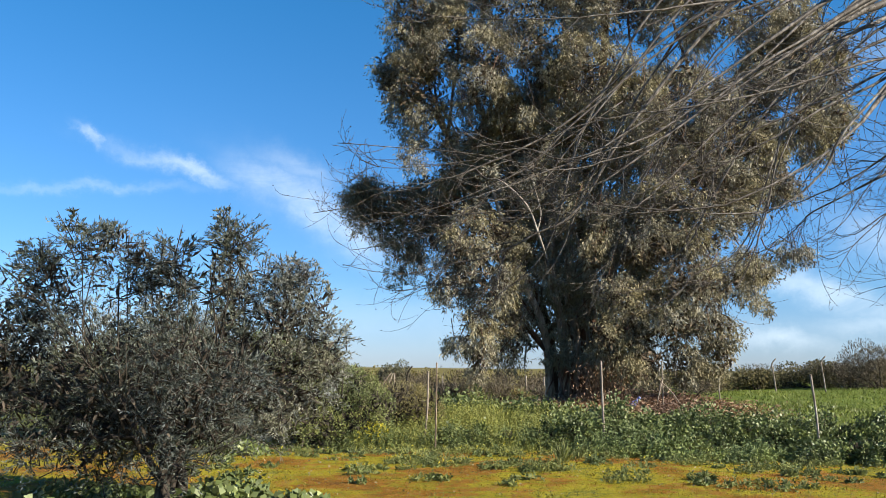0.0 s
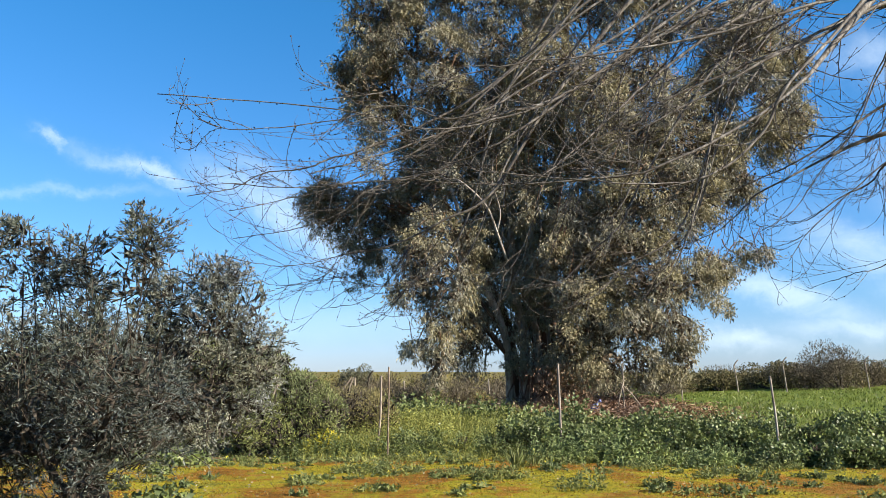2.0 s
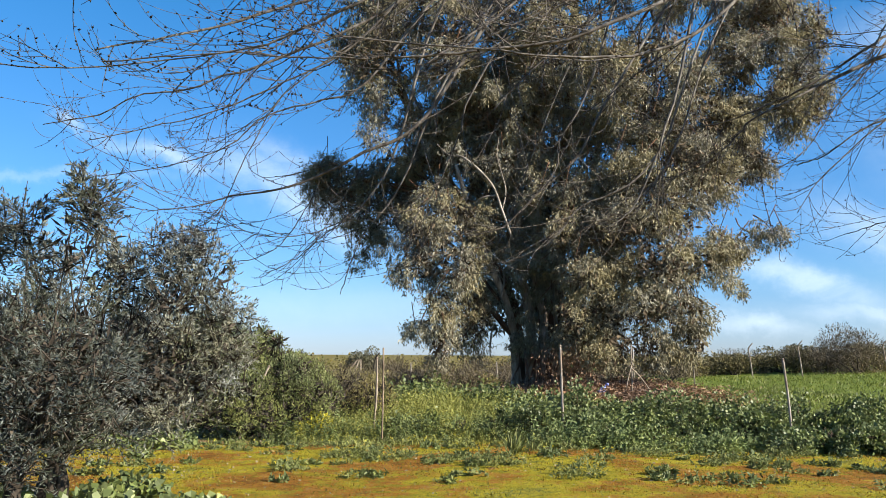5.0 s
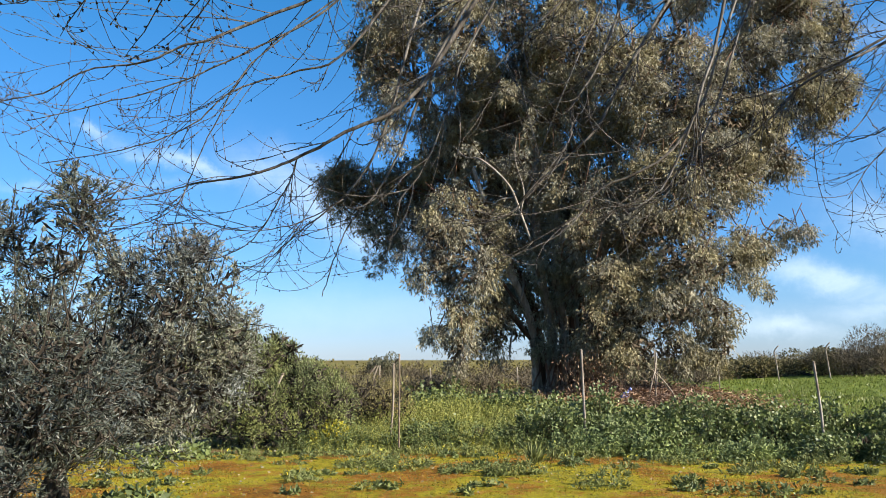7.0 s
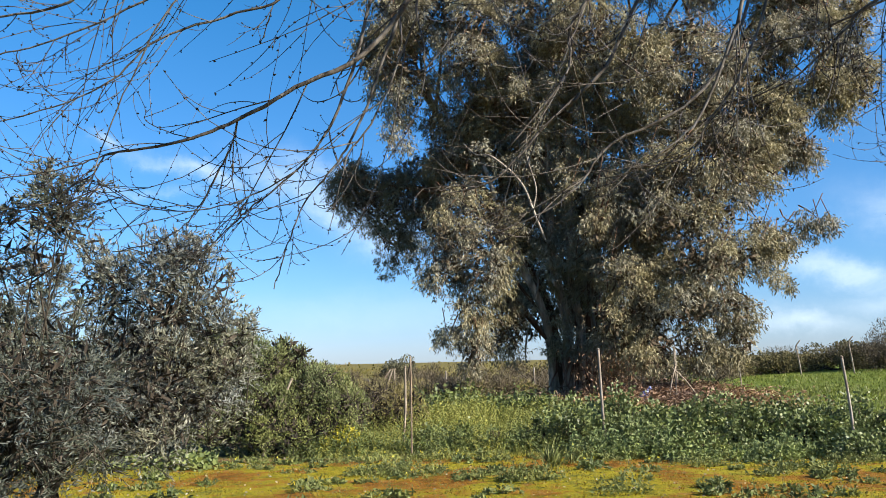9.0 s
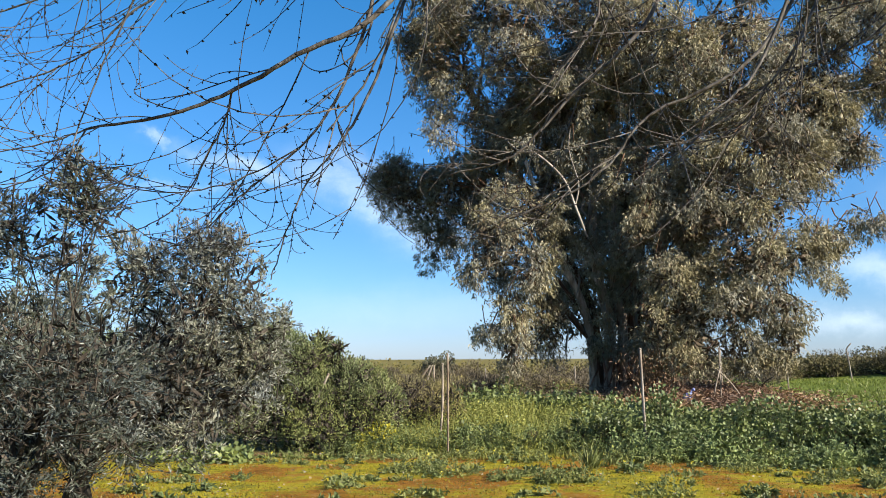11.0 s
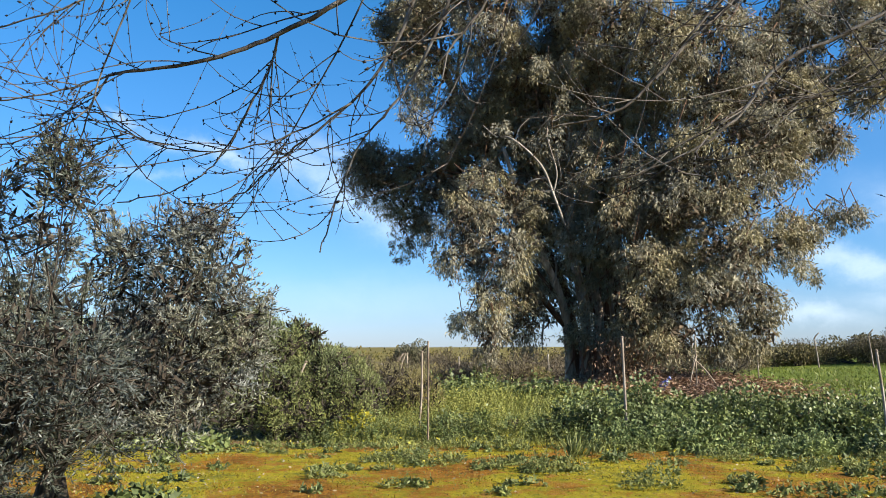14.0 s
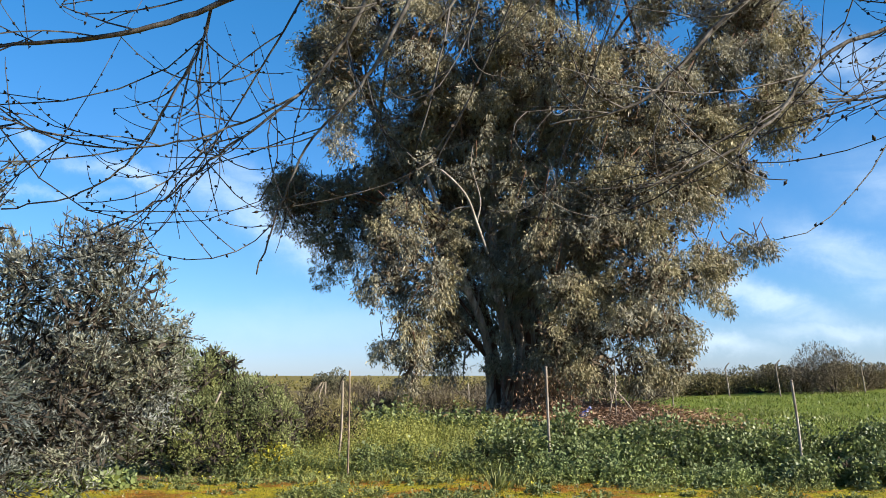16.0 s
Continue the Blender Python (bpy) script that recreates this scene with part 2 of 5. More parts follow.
def ground_mat():
    """Moss and thin turf on the clearing, rough weeds past the fence, a green field, leaf litter under the gum tree."""
    m = Mat("mossy_ground")
    obj = m.tc.outputs["Object"]
    sepn = m.n("ShaderNodeSeparateXYZ")
    m.t.links.new(obj, sepn.inputs[0])
    x, y = sepn.outputs[0], sepn.outputs[1]
    big = m.noise(0.6, 6.0, 0.68)
    mid = m.noise(3.2, 6.0, 0.72)
    fine = m.noise(17.0, 5.0, 0.78)
    grit = m.noise(85.0, 3.0, 0.8)
    blend = m.math("ADD", m.math("MULTIPLY", mid, 0.5), m.math("MULTIPLY", fine, 0.5))
    moss = m.ramp(blend, (0.38, (0.10, 0.095, 0.012)), (0.46, (0.28, 0.25, 0.014)), (0.53, (0.41, 0.345, 0.02)), (0.62, (0.27, 0.24, 0.05)))
    rust = m.ramp(blend, (0.38, (0.075, 0.036, 0.012)), (0.46, (0.19, 0.078, 0.012)), (0.54, (0.34, 0.15, 0.014)), (0.63, (0.33, 0.22, 0.09)))
    patch = m.math("ADD", big, m.math("ADD", m.math("MULTIPLY", m.math("SUBTRACT", mid, 0.5), 0.5), m.math("MULTIPLY", m.math("SUBTRACT", fine, 0.5), 0.35)))
    lawn = m.mix(m.rng(patch, 0.465, 0.555), moss, rust)
    lawn = m.mix(m.rng(patch, 0.40, 0.33, 0.0, 0.8), lawn, (0.15, 0.155, 0.03))
    lawn = m.mix(m.rng(fine, 0.54, 0.70, 0.0, 0.7), lawn, (0.085, 0.085, 0.02))
    lawn = m.mix(m.rng(grit, 0.60, 0.74, 0.0, 0.7), lawn, (0.42, 0.36, 0.18))
    lawn = m.mix(m.rng(grit, 0.44, 0.30, 0.0, 0.55), lawn, (0.05, 0.036, 0.012))
    rough = m.ramp(mid, (0.3, (0.06, 0.08, 0.02)), (0.55, (0.11, 0.12, 0.035)), (0.75, (0.16, 0.13, 0.06)))
    field = m.ramp(m.noise(1.2, 5.0), (0.3, (0.10, 0.14, 0.022)), (0.6, (0.15, 0.19, 0.03)), (0.8, (0.22, 0.23, 0.055)))
    litter = m.ramp(m.noise(9.0, 6.0, 0.75), (0.35, (0.10, 0.045, 0.028)), (0.6, (0.24, 0.12, 0.07)), (0.75, (0.34, 0.21, 0.13)))
    soil = m.ramp(m.noise(3.0, 5.0), (0.35, (0.16, 0.10, 0.06)), (0.7, (0.26, 0.17, 0.11)))
    wob = m.math("MULTIPLY", m.math("SUBTRACT", big, 0.5), 3.0)
    yw = m.math("ADD", y, wob)
    past = m.rng(yw, 15.3, 16.3)
    c = m.mix(past, lawn, rough)
    infield = m.math("MULTIPLY", m.rng(yw, 19.0, 23.0), m.rng(m.math("ADD", x, wob), 7.5, 9.5))
    c = m.mix(infield, c, field)
    rad = m.math("SQRT", m.math("ADD", m.math("POWER", m.math("MULTIPLY", m.math("SUBTRACT", x, 4.6), 0.9), 2.0), m.math("POWER", m.math("SUBTRACT", y, 26.0), 2.0)))
    c = m.mix(m.rng(m.math("ADD", rad, wob), 2.6, 3.8, 1.0, 0.0), c, litter)
    strip = m.math("MULTIPLY", m.rng(yw, 14.9, 15.4), m.rng(yw, 15.7, 16.3, 1.0, 0.0))
    c = m.mix(m.math("MULTIPLY", m.math("MULTIPLY", strip, m.rng(x, -1.0, -2.5)), 0.8), c, soil)
    c = m.mix(m.math("MULTIPLY", m.rng(yw, 24.0, 27.0), m.rng(m.math("ADD", x, wob), 8.0, 6.0)), c, (0.12, 0.095, 0.05))
    far = m.rng(y, 70.0, 110.0)
    c = m.mix(far, c, (0.17, 0.14, 0.04))
    c = m.mix(1.0, c, (0.69, 0.69, 0.69), "MULTIPLY")
    h = m.math("ADD", m.math("MULTIPLY", fine, 0.7), m.math("MULTIPLY", grit, 0.3))
    return m.done(c, 0.95, m.bump(h, 1.0, 0.05), spec=0.1)


GROUND = ground_mat()

# ---------------------------------------------------------------- mesh helpers
rnd = np.random.default_rng(7)


def gz(x, y):
    """Height of the ground."""
    x, y = np.asarray(x, float), np.asarray(y, float)
    z = 0.55 * np.exp(-(((x - 4.8) / 6.0) ** 2 + ((y - 26.0) / 4.5) ** 2))
    z = z + 0.03 * np.sin(x * 0.9 + 0.4 * y) * np.clip((y - 9) / 4, 0, 1)
    z = z + 0.25 * np.exp(-(((x - 0.8) / 2.4) ** 2 + ((y - 20.0) / 2.2) ** 2))
    z = z + 0.03 * np.clip(x - 9.0, 0, 14) * np.clip((y - 18.0) / 20.0, 0, 1) * np.clip((120.0 - y) / 60.0, 0, 1)
    return z + 0.0145 * (np.clip(y, 18.0, 52.0) - 18.0) - 0.017 * np.clip(y - 56.0, 0, 80)


class Acc:
    """Gathers quads and makes one mesh of them."""

    def __init__(self):
        self.v, self.f, self.n = [], [], 0

    def add(self, v, f):
        if len(v):
            self.v.append(np.asarray(v, float))
            self.f.append(np.asarray(f, int) + self.n)
            self.n += len(v)
        return self

    def mesh(self, name, smooth=True):
        me = bpy.data.meshes.new(name)
        if not self.v:
            return me
        v, f = np.concatenate(self.v), np.concatenate(self.f)
        me.vertices.add(len(v))
        me.vertices.foreach_set("co", v.astype(np.float32).ravel())
        me.loops.add(len(f) * 4)
        me.loops.foreach_set("vertex_index", f.astype(np.int32).ravel())
        me.polygons.add(len(f))
        me.polygons.foreach_set("loop_start", np.arange(0, len(f) * 4, 4, dtype=np.int32))
        if smooth:
            me.polygons.foreach_set("use_smooth", np.ones(len(f), dtype=bool))
        me.update(calc_edges=True)
        return me


def part(name, acc, mat, parent=None, label="", smooth=True):
    me = acc.mesh(name, smooth)
    me.materials.append(mat)
    ob = new(name, me)
    if parent is not None:
        ob.parent = parent
    return tagged(ob, label)


def thing(name, label, category, at=(0, 0, 0), group="", kind=""):
    ob = new(name)
    ob.empty_display_size = 0.2
    ob.location = at
    return tagged(ob, label, category, group, kind)


def unit(a):
    a = np.asarray(a, float)
    return a / np.maximum(np.linalg.norm(a, axis=-1, keepdims=True), 1e-9)


def spline(pts, steps=6):
    """A smooth line through the points."""
    p = np.asarray(pts, float)
    p = np.vstack([2 * p[0] - p[1], p, 2 * p[-1] - p[-2]])
    out = []
    for i in range(1, len(p) - 2):
        for s in range(steps):
            t = s / steps
            a, b, c, d = p[i - 1], p[i], p[i + 1], p[i + 2]
            out.append(0.5 * (2 * b + (c - a) * t + (2 * a - 5 * b + 4 * c - d) * t * t + (3 * b - a - 3 * c + d) * t ** 3))
    out.append(p[-2])
    return np.array(out)


def tube(pts, radii, n=6, wobble=0.0):
    """Verts and quads of a tapered tube along the points, closed at both ends."""
    p = np.asarray(pts, float)
    m = len(p)
    r = np.interp(np.linspace(0, 1, m), np.linspace(0, 1, len(radii)), radii)
    d = unit(np.gradient(p, axis=0))
    ref = np.array([0, 0, 1.0]) if abs(d[0][2]) < 0.9 else np.array([1.0, 0, 0])
    u = unit(np.cross(d[0], ref))
    us = []
    for i in range(m):
        u = unit(u - d[i] * np.dot(u, d[i]))
        us.append(u)
    us = np.array(us)
    ws = np.cross(d, us)
    a = np.linspace(0, 2 * np.pi, n, endpoint=False)
    rr = r[:, None] * np.ones(n)
    if wobble:
        rr = rr * (1 + wobble * rnd.normal(size=(m, n)))
    v = p[:, None, :] + rr[..., None] * (np.cos(a)[None, :, None] * us[:, None, :] + np.sin(a)[None, :, None] * ws[:, None, :])
    v = np.vstack([v.reshape(-1, 3), p[0] - d[0] * r[0] * 0.3, p[-1] + d[-1] * r[-1] * 0.6])
    i = np.arange(m - 1)[:, None] * n
    j = np.arange(n)[None, :]
    k = (j + 1) % n
    f = np.stack([i + j, i + k, i + n + k, i + n + j], -1).reshape(-1, 4)
    c0, c1 = m * n, m * n + 1
    caps = []
    for q in range(0, n, 2):
        caps.append((c0, (q + 2) % n, (q + 1) % n, q))
        b = (m - 1) * n
        caps.append((c1, b + q, b + (q + 1) % n, b + (q + 2) % n))
    return v, np.vstack([f, caps])


def leaves(acc, base, way, length, width, side=None, droop=0.0, fold=0.25):
    """Folded, pointed leaves: base points, directions, sizes."""
    n = len(base)
    if n == 0:
        return
    way = unit(way)
    s = rnd.normal(size=(n, 3)) if side is None else side
    s = unit(np.cross(way, s))
    up = np.cross(s, way)
    length = np.broadcast_to(length, n)[:, None]
    width = np.broadcast_to(width, n)[:, None]
    mid = base + way * length * 0.45
    tip = base + way * length
    tip[:, 2] -= droop * length[:, 0]
    lift = up * width * fold
    v = np.stack([base, mid + s * width * 0.5 + lift, tip, mid - s * width * 0.5 + lift], 1).reshape(-1, 3)
    f = np.arange(n * 4).reshape(-1, 4)
    acc.add(v, f)


def rand_in(blobs, n, shell=0.5, floor=0.0):
    """Points inside a union of ellipsoids (x, y, z, rx, ry, rz), thicker towards the skins; gives points, outward ways and blob numbers."""
    b = np.array(blobs, float)
    vol = (b[:, 3] * b[:, 4] * b[:, 5]) ** 0.72 + floor
    k = rnd.choice(len(b), n, p=vol / vol.sum())
    d = unit(rnd.normal(size=(n, 3)))
    r = rnd.random(n) ** (1 / 3.0)
    r = np.where(rnd.random(n) < shell, 0.7 + 0.35 * rnd.random(n), r)
    return b[k, :3] + d * r[:, None] * b[k, 3:], d, k


# ---------------------------------------------------------------- ground
def make_ground():
    acc = Acc()
    xs = np.concatenate([[-2500, -900, -350, -150, -80, -50], np.arange(-34, 40.1, 1.0), [50, 70, 100, 160, 350, 900, 2500]])
    ys = np.concatenate([[-2500, -600, -150, -50, -20], np.arange(-10, 62.1, 1.0), [66, 72, 80, 90, 105, 125, 148, 200, 300, 600, 1200, 3000]])
    gx, gy = np.meshgrid(xs, ys)
    v = np.stack([gx.ravel(), gy.ravel(), gz(gx, gy).ravel()], -1)
    w = len(xs)
    i, j = np.meshgrid(np.arange(len(ys) - 1), np.arange(w - 1), indexing="ij")
    a = (i * w + j).ravel()
    acc.add(v, np.stack([a, a + 1, a + w + 1, a + w], -1))
    g = part("ground", acc, GROUND)
    tagged(g, "mossy yellow-green clearing with rusty patches, running into a green field", "ground", kind="structure")


make_ground()

# ---------------------------------------------------------------- big eucalyptus
# ellipsoids of foliage: x, y, z, rx, ry, rz
EUCA_LEFT = [
    (-1.47, 26.0, 10.38, 1.04, 1.60, 1.68), (-0.73, 26.5, 12.04, 1.20, 1.58, 1.38), (-1.85, 26.5, 13.21, 1.04, 1.60, 1.56), (-1.64, 25.5, 8.02, 0.42, 0.75, 0.65), (-3.41, 28.8, 7.43, 1.02, 1.09, 0.74), (-4.22, 28.8, 7.21, 0.48, 0.60, 0.56),
    (-1.83, 28.8, 6.95, 1.14, 1.22, 0.96), (-2.31, 28.8, 5.75, 0.70, 0.82, 0.77), (-2.63, 28.8, 4.71, 0.31, 0.51, 0.47), (-0.47, 29.4, 7.57, 0.90, 1.10, 1.03), (0.50, 25.5, 10.67, 0.98, 1.60, 1.47), (-2.75, 27.0, 11.29, 0.53, 1.22, 1.06)]
EUCA_LIT_LEFT = [
    (0.10, 23.8, 4.82, 0.81, 0.93, 0.74), (0.90, 24.2, 5.23, 0.67, 0.89, 0.78), (-0.15, 23.6, 3.92, 0.64, 0.73, 0.61), (0.82, 23.6, 3.89, 0.72, 0.91, 0.79), (0.41, 23.5, 2.81, 0.54, 0.69, 0.60),
    (-0.21, 23.5, 2.01, 0.49, 0.56, 0.40), (0.55, 23.6, 1.91, 0.51, 0.69, 0.60), (0.36, 23.6, 1.20, 0.26, 0.43, 0.37), (1.33, 24.6, 2.48, 0.63, 1.07, 0.93), (-0.83, 24.0, 4.28, 0.30, 0.68, 0.59)]
EUCA_BACK = [
    (2.28, 28.0, 9.87, 2.13, 0.90, 2.31), (2.53, 28.4, 6.68, 1.95, 0.90, 1.78), (3.48, 28.4, 4.16, 1.92, 0.90, 1.75), (5.11, 28.0, 7.03, 1.90, 0.90, 1.90), (1.35, 27.8, 8.04, 1.05, 0.90, 1.40), (4.57, 28.2, 2.21, 1.54, 0.90, 1.20)]
EUCA_TOP = [
    (2.63, 25.6, 11.25, 1.46, 1.60, 1.30), (3.95, 24.8, 10.17, 1.24, 1.52, 1.32), (5.14, 24.4, 9.31, 1.13, 1.56, 1.36), (1.89, 26.0, 13.75, 2.18, 1.60, 1.68), (5.12, 25.6, 13.46, 2.27, 1.60, 1.62),
    (8.03, 25.4, 13.12, 2.06, 1.60, 1.59), (5.89, 26.5, 16.95, 2.90, 1.60, 1.88), (2.84, 27.0, 16.43, 2.29, 1.60, 1.59), (-0.01, 27.0, 15.18, 1.42, 1.60, 1.42)]
EUCA_RIGHT = [
    (6.53, 24.8, 9.93, 1.21, 1.40, 1.21), (6.09, 24.1, 7.89, 1.10, 1.26, 1.10), (7.29, 24.3, 8.24, 1.09, 1.42, 1.23), (7.05, 23.9, 6.62, 1.20, 1.39, 0.92), (8.56, 25.3, 9.79, 1.05, 1.29, 1.12), (8.60, 25.1, 8.03, 0.91, 1.27, 1.10),
    (9.08, 25.5, 6.92, 0.56, 0.76, 0.66), (7.75, 24.3, 6.13, 0.78, 0.90, 0.64), (10.10, 25.5, 11.60, 0.55, 0.90, 0.80), (10.74, 25.6, 9.24, 0.59, 1.15, 1.00), (10.63, 25.6, 7.89, 0.43, 0.62, 0.54), (5.68, 23.8, 6.22, 1.01, 1.16, 0.86)]
EUCA_LOW_RIGHT = [
    (6.67, 23.7, 5.25, 0.84, 1.00, 0.87), (5.48, 23.4, 4.79, 0.99, 1.13, 0.77), (6.19, 23.3, 3.88, 1.03, 1.19, 0.76), (7.10, 23.7, 3.88, 0.69, 0.95, 0.83), (5.01, 23.7, 3.79, 0.71, 0.82, 0.71), (5.66, 23.2, 2.80, 0.96, 1.10, 0.62), (6.87, 23.6, 2.70, 0.75, 0.86, 0.66),
    (4.66, 23.5, 2.58, 0.64, 0.81, 0.71), (7.06, 23.8, 1.89, 0.52, 0.60, 0.52), (6.58, 23.8, 1.22, 0.33, 0.63, 0.55), (5.00, 23.4, 1.72, 0.63, 0.72, 0.63), (5.84, 23.4, 1.84, 0.58, 0.66, 0.49), (4.08, 23.6, 1.68, 0.48, 0.72, 0.63), (6.10, 23.7, 1.02, 0.33, 0.41, 0.36)]
EUCA_SIDE = [
    (10.03, 24.9, 10.33, 0.63, 0.75, 0.97), (10.01, 24.8, 8.75, 0.56, 0.75, 0.74), (10.03, 25.2, 11.85, 0.68, 0.75, 0.68), (9.04, 25.0, 8.04, 0.78, 0.75, 0.83), (9.36, 25.0, 7.07, 0.54, 0.75, 0.54), (8.03, 24.6, 6.68, 0.81, 0.75, 0.62)]
EUCA_LOBE = [
    (-3.10, 29.2, 6.69, 1.09, 0.80, 0.75), (-1.10, 28.8, 6.09, 0.84, 0.80, 0.88), (-1.56, 29.1, 7.84, 0.97, 0.80, 0.67), (-3.96, 29.2, 7.58, 0.64, 0.80, 0.64), (-2.24, 28.9, 5.22, 0.47, 0.80, 0.59),
    (9.67, 24.6, 4.89, 0.41, 0.47, 0.29), (9.14, 24.6, 4.84, 0.49, 0.57, 0.38), (8.39, 24.3, 4.38, 0.57, 0.66, 0.55), (7.86, 24.0, 3.86, 0.42, 0.81, 0.71), (8.49, 24.4, 3.48, 0.29, 0.36, 0.32), (8.12, 24.2, 4.81, 0.43, 0.49, 0.34)]

EUCA_FILL = [
    (1.60, 25.6, 8.60, 0.95, 0.80, 0.90), (3.10, 25.9, 9.20, 1.00, 0.80, 1.00), (0.55, 26.0, 8.70, 0.80, 0.80, 0.80), (-0.60, 26.3, 7.60, 0.60, 0.70, 0.60),
    (1.42, 26.6, 9.46, 1.01, 0.80, 1.35), (0.54, 26.8, 8.70, 0.77, 0.80, 1.02), (2.73, 26.8, 8.76, 1.18, 0.80, 1.35), (3.87, 26.6, 8.46, 1.00, 0.80, 1.33), (1.84, 27.0, 6.95, 1.01, 0.80, 1.01), (3.15, 27.0, 6.38, 1.00, 0.80, 1.17), (4.26, 26.8, 5.96, 0.91, 0.80, 1.15),
    (4.75, 26.0, 4.66, 0.71, 0.80, 0.95), (2.42, 27.0, 4.55, 0.92, 0.80, 1.00), (1.78, 25.8, 5.06, 0.64, 0.80, 0.96), (3.53, 27.2, 3.20, 0.99, 0.80, 1.16), (2.03, 26.4, 2.86, 0.73, 0.80, 0.97), (4.65, 25.2, 7.85, 0.78, 0.80, 0.93), (4.84, 25.0, 5.91, 0.69, 0.80, 0.84)]
EUCA_FRONT = [
    (4.25, 23.0, 3.62, 0.59, 0.75, 0.67), (3.93, 23.1, 2.37, 0.51, 0.75, 0.73), (3.71, 23.3, 4.69, 0.52, 0.75, 0.58), (4.42, 23.0, 1.46, 0.50, 0.75, 0.44), (4.15, 23.8, 5.78, 0.59, 0.75, 0.59), (4.81, 23.3, 4.76, 0.57, 0.75, 0.57), (0.30, 26.2, 7.60, 0.69, 0.75, 0.69),
    (-0.51, 26.2, 8.84, 0.60, 0.75, 0.67), (1.13, 25.4, 9.75, 0.64, 0.75, 0.81), (0.11, 25.0, 5.95, 0.55, 0.75, 0.62), (10.29, 26.2, 12.15, 1.03, 0.75, 1.03), (11.22, 25.4, 10.86, 0.66, 0.75, 1.04), (11.28, 25.4, 8.90, 0.58, 0.75, 0.94), (9.19, 25.5, 10.92, 0.84, 0.75, 1.01)]


def eucalyptus():
    global rnd
    rnd = np.random.default_rng(21)
    tree = thing("eucalyptus_tree", "huge many-stemmed eucalyptus with drooping grey-green foliage and peeling bark", "tree", (3.5, 26.0, gz(3.5, 26)))
    o = np.array(tree.location)
    blobs = EUCA_LEFT + EUCA_LIT_LEFT + EUCA_BACK + EUCA_TOP + EUCA_RIGHT + EUCA_LOW_RIGHT + EUCA_LOBE + EUCA_FILL + EUCA_FRONT + EUCA_SIDE
    blobs = [(x, y, z, rx * 1.10, ry * 1.05, rz * 1.10) for x, y, z, rx, ry, rz in blobs]
    # stems that lean apart from one broad foot
    stems = [
        (0.11, EUCA_BARK, [(2.55, 25.5, 0.35), (2.48, 25.3, 1.6), (2.2, 25.1, 2.9), (1.6, 25.0, 4.6), (0.8, 25.2, 7.0)]),
        (0.13, EUCA_BARK, [(2.95, 25.6, 0.35), (2.98, 25.4, 2.4), (2.75, 25.5, 4.5), (2.6, 26.2, 7.6), (2.2, 26.6, 12.0)]),
        (0.10, EUCA_BARK, [(3.25, 25.8, 0.35), (3.36, 25.6, 2.4), (3.15, 25.8, 3.9), (3.4, 26.2, 7.5), (3.2, 26.5, 13.0)]),
        (0.21, EUCA_DARK, [(3.55, 26.0, 0.3), (3.7, 26.0, 2.5), (3.8, 26.2, 4.6), (4.1, 26.3, 7.5), (4.6, 26.5, 14.0)]),
        (0.12, EUCA_BARK, [(3.9, 26.0, 0.35), (4.1, 25.7, 2.3), (4.4, 25.5, 4.3), (4.9, 25.8, 6.8), (5.6, 25.8, 11.0)]),
        (0.16, EUCA_DARK, [(4.15, 26.1, 0.35), (4.7, 25.9, 2.5), (5.3, 25.6, 4.4), (6.0, 25.4, 6.4), (7.8, 25.2, 10.0)]),
        (0.15, EUCA_DARK, [(2.8, 26.3, 0.3), (2.5, 26.5, 3.0), (1.7, 26.6, 4.8), (0.6, 26.8, 6.6), (-1.2, 26.8, 10.0)]),
        (0.07, EUCA_BARK, [(3.05, 26.2, 0.35), (2.9, 26.4, 3.0), (2.6, 26.6, 5.5), (2.2, 26.8, 8.0), (1.6, 27.0, 10.0)]),
        (0.06, EUCA_BARK, [(3.6, 25.5, 0.35), (3.64, 25.3, 1.8), (3.72, 25.3, 3.2), (3.85, 25.3, 4.9), (4.1, 25.6, 7.2)])]
    ends = []
    for r, mat, pts in stems:
        pts = np.array(pts) - o
        pts[1:-1] += rnd.normal(size=(3, 3)) * 0.06
        pts[0][2] = -0.25
        line = spline(pts, 8)
        acc = Acc()
        acc.add(*tube(line, [r * 1.5, r * 1.1, r, r * 0.9, r * 0.75, r * 0.45], 12, 0.06))
        part("trunk", acc, mat, tree, "pale peeling bark" if mat is EUCA_BARK else "dark rough bark")
        ends.append(line)
    # limbs out to the foliage masses
    for b in blobs:
        c = np.array(b[:3]) - o
        if b[3] < 0.7:
            acc = Acc()
            up = np.array([-c[0] * 0.08, 0.2, 0.5 + 0.25 * rnd.random()])
            acc.add(*tube(spline([c + up, c + up * 0.6 + rnd.normal(size=3) * 0.08, c], 5), [0.022, 0.014, 0.006], 6, 0.04))
            part("limb", acc, EUCA_DARK, tree)
            continue
        line = min(ends[:7], key=lambda l: np.min(np.linalg.norm(l[:, :2] - c[:2] * 0.45, axis=1)))
        k = int(np.clip(np.searchsorted(line[:, 2], max(1.2, c[2] - 2.2)), 3, len(line) - 3))
        a = line[k]
        mid = (a + c) / 2 + np.array([0, 0.5, 0.6]) + rnd.normal(size=3) * 0.25
        acc = Acc()
        acc.add(*tube(spline([a, mid, c], 6), [0.055, 0.035, 0.012], 7, 0.04))
        part("limb", acc, EUCA_BARK if rnd.random() < 0.35 and c[2] > 3.5 else EUCA_DARK, tree)
